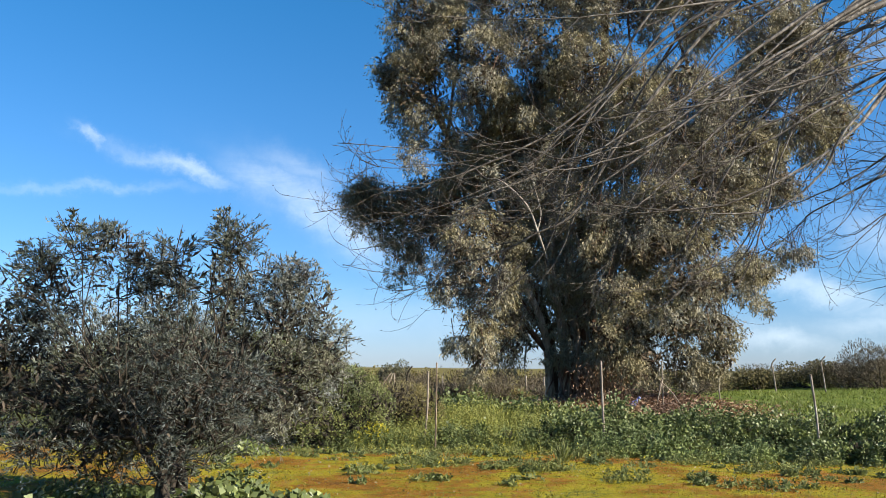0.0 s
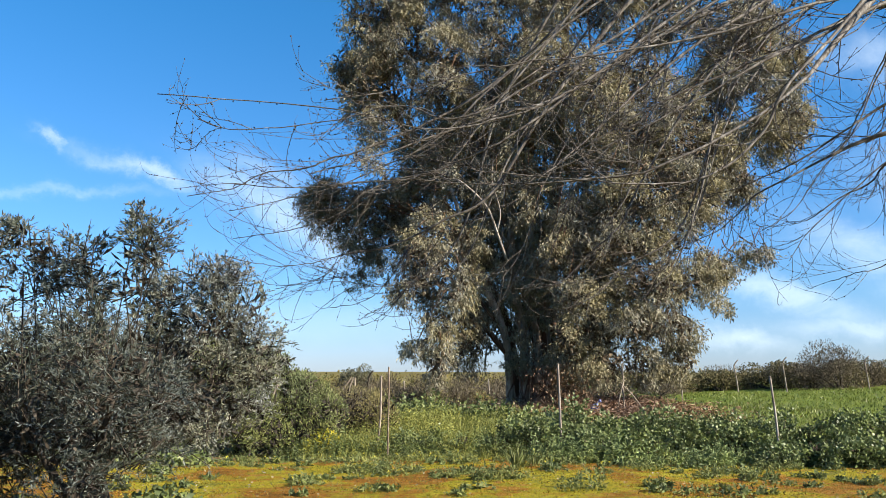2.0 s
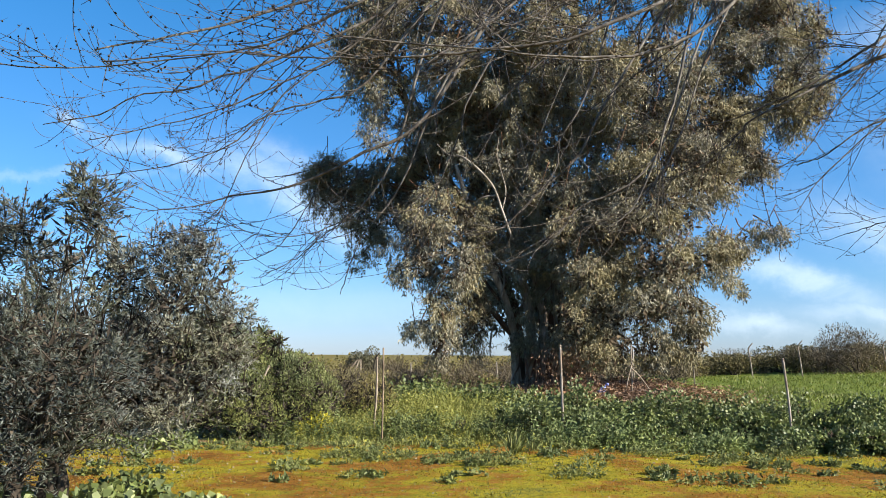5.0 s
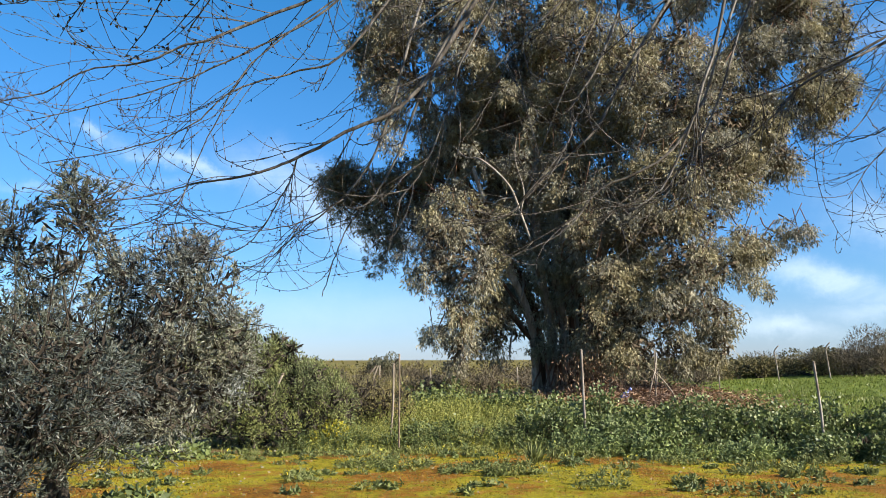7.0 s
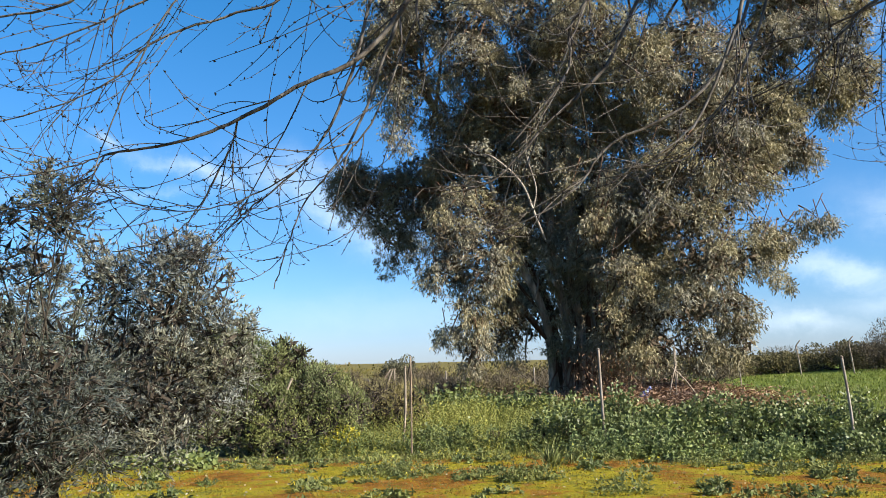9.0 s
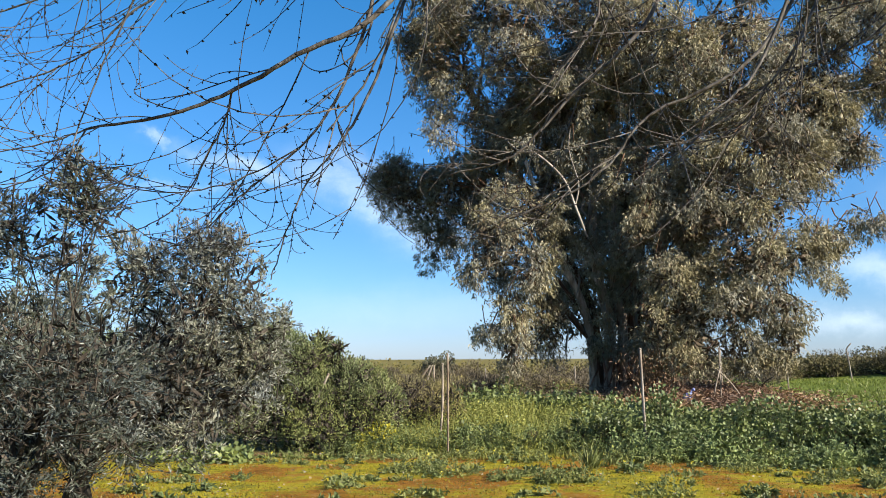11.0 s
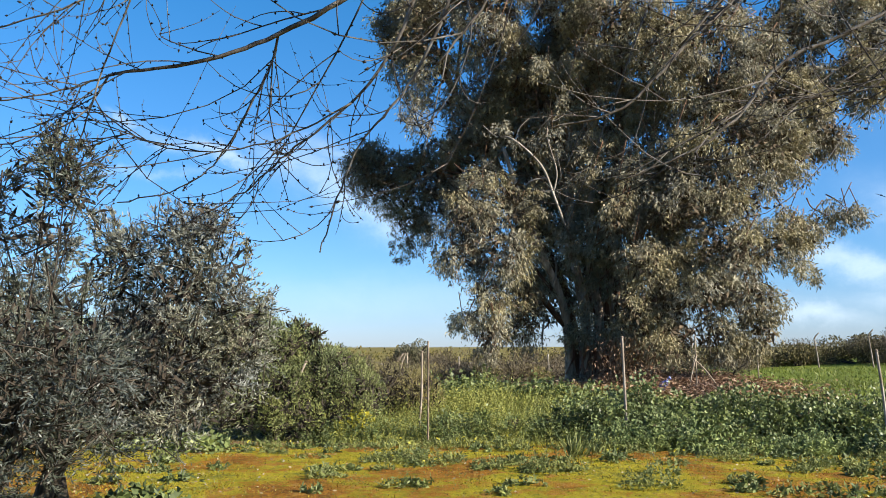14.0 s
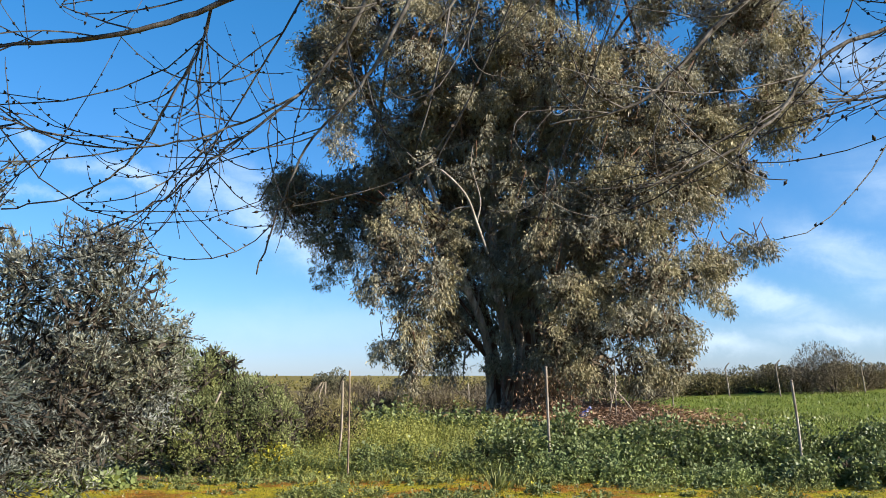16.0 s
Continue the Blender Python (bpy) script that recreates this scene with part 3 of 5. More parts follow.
    for radii, pts in (([0.010, 0.018, 0.030, 0.034, 0.032], [(0.3, 24.2, 7.4), (0.66, 24.0, 7.03), (1.1, 23.6, 6.85), (1.82, 23.5, 6.12), (2.15, 23.6, 5.3), (2.4, 23.8, 4.62)]),
                       ([0.02, 0.016, 0.009], [(2.12, 23.62, 5.38), (2.22, 23.7, 6.0), (2.0, 23.8, 6.9), (2.05, 24.1, 7.6)]),
                       ([0.012, 0.022, 0.03], [(1.35, 23.7, 5.6), (1.6, 23.6, 5.75), (1.98, 23.55, 5.8)])):
        acc = Acc()
        acc.add(*tube(spline(np.array(pts) - o, 5), radii, 7, 0.04))
        part("limb", acc, PALE_LIMB, tree, "bare pale peeled limb")
    for i in range(30):
        x, z, h = rnd.normal(3.2, 0.8), rnd.uniform(2.2, 7.6), 0.4 + 0.8 * rnd.random()
        top = np.array([x, 24.6 + 1.0 * rnd.random(), z]) - o
        acc = Acc()
        acc.add(*tube(spline([top, top + (rnd.normal() * 0.05, 0.0, -h * 0.5), top + (rnd.normal() * 0.1, 0.05, -h)], 4), [0.010, 0.030, 0.026, 0.008], 5, 0.15))
        part("bark_strip", acc, PALE_LIMB, tree, "hanging strip of pale peeled bark")
    # foliage hangs in bunches on each mass, every bunch made of tresses of narrow leaves
    bunch, out, size = [], [], []
    for b in blobs:
        b = np.array(b)
        area = ((b[3] * b[4]) ** 1.6 + (b[3] * b[5]) ** 1.6 + (b[4] * b[5]) ** 1.6) ** (1 / 1.6)
        n = max(4, int(area * 5.6))
        d = unit(rnd.normal(size=(n, 3)) + np.array([0, 0, 0.12]))
        r = 0.30 + 0.16 * rnd.random(n)
        r = np.minimum(r, 0.62 * min(b[3], b[5]) + 0.03)
        room = np.maximum(b[3:] - r[:, None] * 0.85, 0.05)
        deep = np.where(rnd.random(n) < 0.72, 0.88 + 0.2 * rnd.random(n), rnd.random(n) ** 0.5 * 0.85)
        bunch.append(b[:3] + d * deep[:, None] * room)
        out.append(d)
        size.append(r)
    # loose sprays hanging in the hollow before the stems
    n = 150
    bunch.append(np.stack([rnd.normal(3.1, 0.95, n), rnd.uniform(23.9, 25.2, n), 1.6 + 8.0 * rnd.random(n)], -1))
    out.append(unit(rnd.normal(size=(n, 3))))
    size.append(0.18 + 0.12 * rnd.random(n))
    bunch, out, size = np.concatenate(bunch) - o, np.concatenate(out), np.concatenate(size)
    per = np.maximum(8, (34 * (size / 0.38) ** 2).astype(int))
    k = np.repeat(np.arange(len(bunch)), per)
    d = unit(rnd.normal(size=(len(k), 3)) + out[k] * 0.55 + np.array([0, 0, 0.25]))
    p = bunch[k] + d * (size[k] * (0.45 + 0.5 * rnd.random(len(k))))[:, None] * np.array([0.9, 0.9, 1.15])
    way = unit(d * np.array([0.8, 0.8, 0.3]) + np.array([0, 0, -0.5]) + rnd.normal(size=(len(k), 3)) * 0.32)
    ok = p[:, 2] > 0.5
    p, way, hang = p[ok], way[ok], (np.minimum(0.34, size[k] * 0.95) * (0.6 + 0.7 * rnd.random(len(k))))[ok]
    per = 13
    w = np.repeat(way, per, 0)
    s = np.tile((np.arange(per) + 0.5) / per, len(p))
    base = np.repeat(p, per, 0) + w * (s * np.repeat(hang, per))[:, None] + rnd.normal(size=(len(s), 3)) * 0.04
    lw = w * 0.5 + unit(rnd.normal(size=(len(s), 3))) * 0.75 + np.array([0, 0, -0.4])
    acc = Acc()
    leaves(acc, base, lw, 0.08 + 0.055 * rnd.random(len(s)), 0.024 + 0.012 * rnd.random(len(s)), droop=0.12)
    part("crown", acc, EUCA_LEAF, tree, "drooping grey-green leaves", smooth=False)
    # twig-brown plates deep inside the masses: they block light and stand in for shade
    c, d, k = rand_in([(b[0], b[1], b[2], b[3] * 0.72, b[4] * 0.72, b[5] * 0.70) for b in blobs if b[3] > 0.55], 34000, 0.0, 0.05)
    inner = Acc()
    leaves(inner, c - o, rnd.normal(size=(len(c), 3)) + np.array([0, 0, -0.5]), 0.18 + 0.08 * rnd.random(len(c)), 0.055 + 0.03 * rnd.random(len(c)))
    tagged(part("inner_shade_mass", inner, SHADE_TWIG, tree, "twig-brown plates standing in for shade inside the crown", smooth=False), kind="stuff")
    twigs = Acc()
    for i in range(0, len(p), 55):
        q = p[i]
        twigs.add(*tube(spline([q - way[i] * 0.6 + (0, 0, 0.35), q, q + way[i] * 0.3], 3), [0.014, 0.008, 0.004], 4))
    tagged(part("twig_mass", twigs, EUCA_DARK, tree), kind="stuff")
    # brown dead sprays and bark shreds low round the foot
    dry = Acc()
    m = 160
    q = np.stack([rnd.normal(0.4, 0.42, m), rnd.normal(-2.7, 0.25, m), rnd.random(m) ** 1.5 * 1.1], -1)
    base = np.repeat(q, 18, 0) + rnd.normal(size=(m * 18, 3)) * 0.16
    leaves(dry, base, rnd.normal(size=(len(base), 3)) * 0.5 + np.array([0, 0, -0.8]), 0.11, 0.02)
    part("dead_foliage", dry, EUCA_DRY, tree, "brown dead sprays round the foot", smooth=False)
    for i in range(26):
        x, y = rnd.normal(0.2, 0.75), rnd.normal(-0.8, 0.3)
        h = 0.5 + rnd.random() * 1.3
        acc = Acc()
        top = np.array([x, y, h + 0.1])
        acc.add(*tube(spline([top, top + (rnd.normal() * 0.1, -0.08, -h * 0.5), top + (rnd.normal() * 0.25, -0.15, -h)], 4), [0.02, 0.04, 0.016], 5, 0.2))
        part("bark_strip", acc, SHREDS, tree)
    return tree


eucalyptus()


# ---------------------------------------------------------------- olives and shrubs
def broadleaf(name, label, category, at, blobs, leaf, bark, stems, sprigs, per, size, up=0.55, group="", reach=0.24, jitter=0.5, shell=0.6, r0=0.09, shoots=0, bunch=0.0):
    """A small tree or bush: stems, limbs to every foliage mass, and sprigs set with paired leaves."""
    tree = thing(name, label, category, at, group)
    b = [(x - at[0], y - at[1], z - at[2], rx, ry, rz) for x, y, z, rx, ry, rz in blobs]
    lines = []
    for (fx, fy), (tx, ty, tz), r in stems:
        pts = [(fx, fy, -0.12), (fx * 1.05 + 0.02, fy, tz * 0.3), (fx * 0.5 + tx * 0.5 + 0.05, (fy + ty) / 2, tz * 0.65), (tx, ty, tz)]
        line = spline(pts, 5)
        acc = Acc()
        acc.add(*tube(line, [r * 1.5, r, r * 0.85, r * 0.6], 9, 0.07))
        part("trunk", acc, bark, tree)
        lines.append(line)
    for c in b:
        slim = min(1.0, c[3] / 0.5)
        c = np.array(c[:3])
        line = lines[int(np.argmin([np.linalg.norm(l[-1] - c) for l in lines]))]
        a = line[int(len(line) * 0.7)]
        acc = Acc()
        acc.add(*tube(spline([a, (a + c) / 2 + rnd.normal(size=3) * 0.14, c + (0, 0, 0.1)], 5), [r0 * 0.3 * slim, r0 * 0.17 * slim, r0 * 0.06], 6, 0.05))
        part("limb", acc, bark, tree)
    if bunch:
        cs, ds, rs = [], [], []
        for x in np.array(b):
            area = x[3] * x[4] + x[3] * x[5] + x[4] * x[5]
            n = max(6, int(sprigs * area))
            d = unit(rnd.normal(size=(n, 3)) + np.array([0, 0, 0.15]))
            cs.append(x[:3] + d * (x[3:] - bunch * 0.5) * (0.8 + 0.28 * rnd.random((n, 1))))
            ds.append(d)
            rs.append(bunch * (0.6 + 0.7 * rnd.random(n)))
        c, dc, rs = np.concatenate(cs), np.concatenate(ds), np.concatenate(rs)
        k = np.repeat(np.arange(len(c)), per)
        d = unit(rnd.normal(size=(len(k), 3)) + dc[k] * 0.5 + np.array([0, 0, 0.35]))
        base = c[k] + d * (rs[k] * (0.45 + 0.55 * rnd.random(len(k))))[:, None] * np.array([0.85, 0.85, 1.2])
        ok = base[:, 2] > 0.04 - at[2]
        base, d = base[ok], d[ok]
        acc = Acc()
        leaves(acc, base, d + np.array([0, 0, up * 0.6]) + rnd.normal(size=base.shape) * jitter, size[0] * (0.7 + 0.6 * rnd.random(len(base))), size[1] * (0.8 + 0.4 * rnd.random(len(base))))
        part("crown", acc, leaf, tree, smooth=False)
        tw = Acc()
        # besides the twigs, bark-coloured plates inside each mass imitate shade
        c2, d2, k2 = rand_in([(x[0], x[1], x[2], x[3] * 0.8, x[4] * 0.8, x[5] * 0.8) for x in b], 260 * len(b), 0.2)
        leaves(tw, c2, rnd.normal(size=c2.shape) + np.array([0, 0, 0.5]), 0.2, 0.05)
        for q, r in zip(c[::5], rs[::5]):
            tw.add(*tube(np.array([q + (0, 0, -0.18), q + (0.02, 0, 0), q + (0, 0, r)]), [0.007, 0.005, 0.002], 4))
        tagged(part("twig_mass", tw, bark, tree), kind="stuff")
        return tree
    each = 14
    c, dc, k = rand_in(b, sprigs // each, shell, 0.03)
    d = unit(rnd.normal(size=(len(c) * each, 3)) + np.repeat(dc, each, 0) * 0.6)
    p = np.repeat(c, each, 0) + d * (reach * (0.2 + 0.75 * rnd.random(len(d))))[:, None]
    way = unit(d * np.array([1, 1, 0.8]) + np.array([0, 0, up]) + rnd.normal(size=(len(p), 3)) * jitter)
    ok = p[:, 2] > 0.12 - at[2]
    p, way = p[ok], way[ok]
    ln = reach * (0.6 + 0.6 * rnd.random(len(p)))
    if shoots:
        q, dq, k = rand_in(b, shoots * 30, 1.0)
        ok = (dq[:, 2] > 0.3) & (q[:, 2] > 1.75)
        q, dq = q[ok][:shoots], dq[ok][:shoots]
        w = unit(dq * np.array([0.5, 0.5, 0.2]) + np.array([0, 0, 0.9]) + rnd.normal(size=(len(q), 3)) * 0.2)
        tall = 0.12 + 0.32 * rnd.random(len(q)) ** 1.4
        each = 15
        t = np.tile(np.arange(each) / each, len(q))
        w, tall = np.repeat(w, each, 0), np.repeat(tall, each)
        q = np.repeat(q, each, 0) + w * (t * tall)[:, None] + rnd.normal(size=(len(t), 3)) * (0.045 * (1.15 - t))[:, None]
        p, way = np.vstack([p, q]), np.vstack([way, unit(w * 0.8 + rnd.normal(size=w.shape) * 0.3)])
        ln = np.concatenate([ln, reach * (0.45 + 0.3 * rnd.random(len(q)))])
    acc = Acc()
    s = np.tile((np.arange(per) + 0.5) / per, len(p))
    bw, bp, bl = np.repeat(way, per, 0), np.repeat(p, per, 0), np.repeat(ln, per)
    base = bp + bw * (s * bl)[:, None] + np.array([0, 0, -0.06]) * (s ** 2)[:, None]
    lw = bw * 0.85 + unit(rnd.normal(size=(len(base), 3))) * 0.7
    leaves(acc, base, lw, size[0] * (0.7 + 0.6 * rnd.random(len(base))), size[1] * (0.8 + 0.4 * rnd.random(len(base))))
    part("crown", acc, leaf, tree, smooth=False)
    tw = Acc()
    # bark-coloured plates darken the crown's inside as shade would; real twigs follow
    c, dc, k = rand_in([(x[0], x[1], x[2], x[3] * 0.75, x[4] * 0.75, x[5] * 0.75) for x in b], sprigs if not shoots else sprigs // 2, 0.0)
    leaves(tw, c, rnd.normal(size=(len(c), 3)) + np.array([0, 0, 0.5]), 0.13, 0.03)
    for i in range(0, len(p), 4):
        tw.add(*tube(np.array([p[i] - way[i] * ln[i] * 0.8, p[i] + way[i] * ln[i] * 0.1, p[i] + way[i] * ln[i]]), [0.006, 0.004, 0.002], 4))
    tagged(part("twig_mass", tw, bark, tree), kind="stuff")
    return tree


broadleaf("olive_tree", "dark silvery-green olive tree with spiky upright shoots over weeds", "olive tree", (-1.87, 7.6, 0), [
    (-2.13, 7.60, 1.40, 0.95, 0.85, 0.54), (-3.03, 7.81, 1.40, 0.95, 0.80, 0.53), (-1.48, 7.39, 1.52, 0.52, 0.55, 0.46), (-2.13, 7.60, 0.96, 0.85, 0.70, 0.33), (-3.74, 7.81, 1.36, 0.60, 0.60, 0.55),
    (-3.32, 7.60, 2.23, 0.27, 0.27, 0.27), (-2.92, 7.50, 2.11, 0.26, 0.25, 0.24), (-3.54, 7.70, 1.80, 0.32, 0.32, 0.32), (-3.17, 7.60, 1.75, 0.32, 0.29, 0.26),
    (-1.72, 7.35, 0.66, 0.34, 0.28, 0.24), (-2.6, 7.5, 0.74, 0.6, 0.4, 0.28), (-2.94, 7.60, 0.96, 0.80, 0.70, 0.35), (-1.43, 7.60, 1.16, 0.45, 0.55, 0.42), (-4.33, 8.02, 1.5, 0.60, 0.60, 0.70),
    (-2.17, 7.30, 2.58, 0.16, 0.17, 0.19), (-2.46, 7.35, 2.53, 0.17, 0.19, 0.21), (-2.67, 7.40, 2.59, 0.12, 0.15, 0.18), (-1.98, 7.30, 2.43, 0.12, 0.14, 0.17), (-2.94, 7.50, 2.35, 0.17, 0.20, 0.22), (-1.63, 7.25, 2.52, 0.11, 0.14, 0.18), (-1.70, 7.30, 2.33, 0.13, 0.14, 0.15), (-1.16, 7.20, 2.59, 0.11, 0.14, 0.18), (-1.32, 7.25, 2.45, 0.13, 0.15, 0.17), (-1.06, 7.20, 2.39, 0.10, 0.13, 0.16), (-1.40, 7.30, 2.24, 0.24, 0.19, 0.14), (-2.29, 7.40, 2.24, 0.30, 0.22, 0.15)],
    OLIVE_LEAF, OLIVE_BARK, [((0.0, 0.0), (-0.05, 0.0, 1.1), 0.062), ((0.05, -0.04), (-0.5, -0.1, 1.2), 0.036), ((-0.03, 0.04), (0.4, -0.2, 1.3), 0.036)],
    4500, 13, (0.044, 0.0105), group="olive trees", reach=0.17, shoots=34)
broadleaf("olive_tree", "grey-green olive tree with sunlit pale shoots beside the darker olive", "olive tree", (-2.45, 9.2, 0), [
    (-1.03, 9.00, 2.34, 0.21, 0.22, 0.22), (-0.82, 9.00, 2.09, 0.16, 0.20, 0.25), (-1.27, 9.00, 2.43, 0.16, 0.19, 0.21), (-0.75, 9.05, 1.82, 0.16, 0.18, 0.21), (-1.58, 9.00, 2.30, 0.21, 0.21, 0.21), (-0.96, 9.00, 2.49, 0.12, 0.15, 0.17), (-0.73, 9.10, 1.58, 0.17, 0.21, 0.25), (-1.90, 9.10, 2.25, 0.23, 0.22, 0.21), (-1.09, 9.10, 1.94, 0.31, 0.31, 0.31),
    (-1.60, 9.08, 1.4, 0.75, 0.80, 0.6), (-2.40, 9.29, 1.48, 0.80, 0.80, 0.52), (-1.20, 8.87, 2.0, 0.26, 0.3, 0.3), (-1.85, 9.08, 2.1, 0.24, 0.26, 0.3),
    (-3.30, 9.51, 1.5, 0.80, 0.80, 0.6), (-1.10, 9.08, 1.27, 0.45, 0.60, 0.50), (-1.80, 9.19, 1.02, 0.75, 0.65, 0.38), (-2.80, 9.40, 0.97, 0.80, 0.70, 0.45), (-2.60, 9.29, 2.2, 0.22, 0.25, 0.30)],
    OLIVE_GREY_LIT, OLIVE_BARK, [((0.0, 0.0), (0.25, 0.0, 1.0), 0.09), ((0.1, 0.05), (-0.4, 0.1, 1.1), 0.06)],
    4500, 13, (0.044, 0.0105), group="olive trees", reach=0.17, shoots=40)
for args in (
    ("dense olive-green evergreen bush with a ragged top", (-3.01, 16.82, 0), [(-3.17, 16.70, 2.12, 0.13, 0.21, 0.30), (-3.27, 16.60, 1.80, 0.30, 0.30, 0.30), (-3.63, 16.60, 1.65, 0.36, 0.38, 0.40), (-2.74, 16.40, 1.45, 0.25, 0.32, 0.39), (-3.40, 16.82, 1.21, 0.88, 0.90, 0.88), (-2.86, 16.62, 1.48, 0.5, 0.60, 0.45), (-3.68, 16.92, 1.72, 0.62, 0.65, 0.52), (-2.62, 16.62, 0.72, 0.78, 0.80, 0.58), (-3.3, 16.2, 0.4, 0.8, 0.5, 0.4), (-2.4, 16.2, 0.35, 0.6, 0.5, 0.35)], SHRUB_LEAF, 82),
    ("dense olive-green evergreen bush with a ragged top", (-1.93, 17.02, 0), [(-2.54, 17.00, 1.82, 0.22, 0.19, 0.16), (-2.25, 17.00, 1.71, 0.14, 0.13, 0.12), (-2.59, 16.90, 1.54, 0.26, 0.25, 0.24), (-1.95, 17.20, 1.22, 0.35, 0.30, 0.26), (-1.93, 17.02, 0.82, 0.68, 0.80, 0.68), (-2.08, 17.02, 1.22, 0.34, 0.45, 0.32), (-1.55, 16.92, 0.63, 0.58, 0.70, 0.49), (-1.7, 16.5, 0.35, 0.6, 0.4, 0.35), (-2.45, 17.1, 1.52, 0.24, 0.3, 0.26)], SHRUB_LEAF, 82),
    ("large olive-green bush behind the olive trees", (-4.96, 16.62, 0), [(-4.96, 16.62, 1.21, 1.17, 1.00, 0.97), (-4.48, 16.42, 1.89, 0.78, 0.80, 0.58), (-5.53, 16.82, 1.70, 0.88, 0.80, 0.68), (-4.19, 16.32, 0.72, 0.68, 0.70, 0.58)], OLIVE_GREY_LIT, 60),
    ("large olive-green bush behind the olive trees", (-8.04, 17.62, 0), [(-8.04, 17.62, 1.02, 1.26, 1.00, 0.87), (-7.07, 17.42, 1.31, 0.87, 0.80, 0.78)], SHRUB_LEAF, 82),
    ("drab brown-green scrub bush at the field edge", (-1.03, 18.42, 0), [(-1.12, 18.42, 0.64, 0.78, 0.80, 0.58), (-0.55, 18.22, 0.54, 0.49, 0.60, 0.44)], DRAB_LEAF, 85),
    ("drab brown-green scrub bush at the field edge", (-2.64, 19.92, 0), [(-2.64, 19.92, 0.52, 0.97, 0.90, 0.55), (-1.66, 20.22, 0.45, 0.77, 0.80, 0.45)], DRAB_LEAF, 85),
    ("drab brown-green scrub bush at the field edge", (-1.34, 21.92, 0), [(-1.34, 21.92, 0.5, 0.97, 0.90, 0.5), (-2.29, 22.42, 0.55, 0.87, 0.80, 0.5)], DRAB_LEAF, 85),
):
    drab = args[3] is DRAB_LEAF
    broadleaf("scrub_bush" if drab else "evergreen_bush", args[0], "bush", args[1], args[2], args[3], OLIVE_BARK,
              [((-0.1, 0), (-0.2, 0, 0.7), 0.05), ((0.1, 0.05), (0.25, 0, 0.6), 0.04)], args[4], 52 if not drab else 40, (0.048, 0.020) if not drab else (0.042, 0.014),
              group="bushes along the clearing", bunch=0.17 if not drab else 0.14, jitter=0.35)


# ---------------------------------------------------------------- fence posts
def post(name, label, foot, top, r, mat, bent=False, group="fence posts", wood=False):
    f, t = np.array(foot, float), np.array(top, float)
    ob = thing(name, label, "fence post", f, group)
    d = t - f
    acc = Acc()
    pts = [(0, 0, -0.2), d * 0.5 + (rnd.normal(size=3) * (0.03 if wood else 0.006)), d]
    acc.add(*tube(spline(pts, 6), [r, r * 0.97, r * (0.8 if wood else 0.97)], 8, 0.06 if wood else 0.02))
    part("shaft", acc, mat, ob)
    if bent:
        acc = Acc()
        acc.add(*tube(spline([d, d + (0.06, -0.03, 0.13), d + (0.19, -0.06, 0.28)], 4), [r, r * 0.9, r * 0.8], 8, 0.02))
        part("angled_arm", acc, mat, ob)
    else:
        acc = Acc()
        acc.add(*tube([d - (0, 0, 0.01), d + (0, 0, 0.012)], [r * 1.12, r * 1.05], 8))
        part("cap", acc, mat, ob)
    return ob


post("fence_post", "thin dark rusty steel fence post standing in tall weeds", (-0.08, 15.8, 0), (-0.06, 15.7, 1.595), 0.015, POST_RUST)
post("fence_post", "thin pale steel fence post beside the bramble hedge", (3.06, 16.1, 0), (3.0, 16.0, 1.66), 0.022, POST_STEEL)
post("fence_post", "thin pale steel fence post leaning in the bramble hedge", (6.70, 15.4, 0), (6.56, 15.3, 1.45), 0.021, POST_STEEL)
post("fence_post", "short leaning pale fence post at the clearing's edge", (-7.0, 14.9, 0), (-6.75, 15.0, 1.2), 0.035, POST_STEEL)
post("wooden_post", "crooked grey wooden fence stake", (-0.42, 17.0, 0), (-0.34, 17.0, 1.43), 0.021, POST_WOOD, wood=True)
for x, y, h in ((14.3, 42.6, 1.35), (16.3, 41.6, 1.4), (20.6, 42.5, 1.35), (25.0, 42.5, 1.35)):
    g = float(gz(x, y))
    post("angled_fence_post", "tall steel fence post with an angled top at the field edge", (x + 0.16, y, g), (x - 0.02, y, g + h), 0.035, POST_STEEL, True, "boundary fence posts")
post("angled_fence_post", "leaning dark fence post with an angled top among scrub", (-3.11, 36.0, 0.3), (-2.98, 36.0, 1.28), 0.035, OLIVE_BARK, True, "boundary fence posts")
for x, y, h in ((10.1, 36.0, 1.25), (7.67, 36.0, 1.55), (-1.45, 36.0, 0.85), (-4.6, 36.0, 0.6), (2.1, 36.0, 0.95), (2.9, 37, 0.9), (-8.5, 37.0, 0.8)):
    g = float(gz(x, y))
    post("boundary_post", "thin pale post of the fence behind the eucalyptus", (x, y, g), (x - 0.04, y, g + h), 0.03, POST_STEEL, False, "boundary fence posts")
for dx in (-0.5, -0.05, 0.3):
    post("prop_stick", "pale wooden stick leaning in a loose stack", (-3.7 + dx, 35, 0.25), (-3.5 + dx * 0.2, 35.1, 1.25), 0.035, POST_WOOD, False, "leaning sticks", True)


post("prop_stick", "pale stick leaning into a dark hollow of the bush", (-2.75, 16.25, 0.05), (-2.19, 16.2, 1.27), 0.022, POST_WOOD, False, "leaning sticks", True)


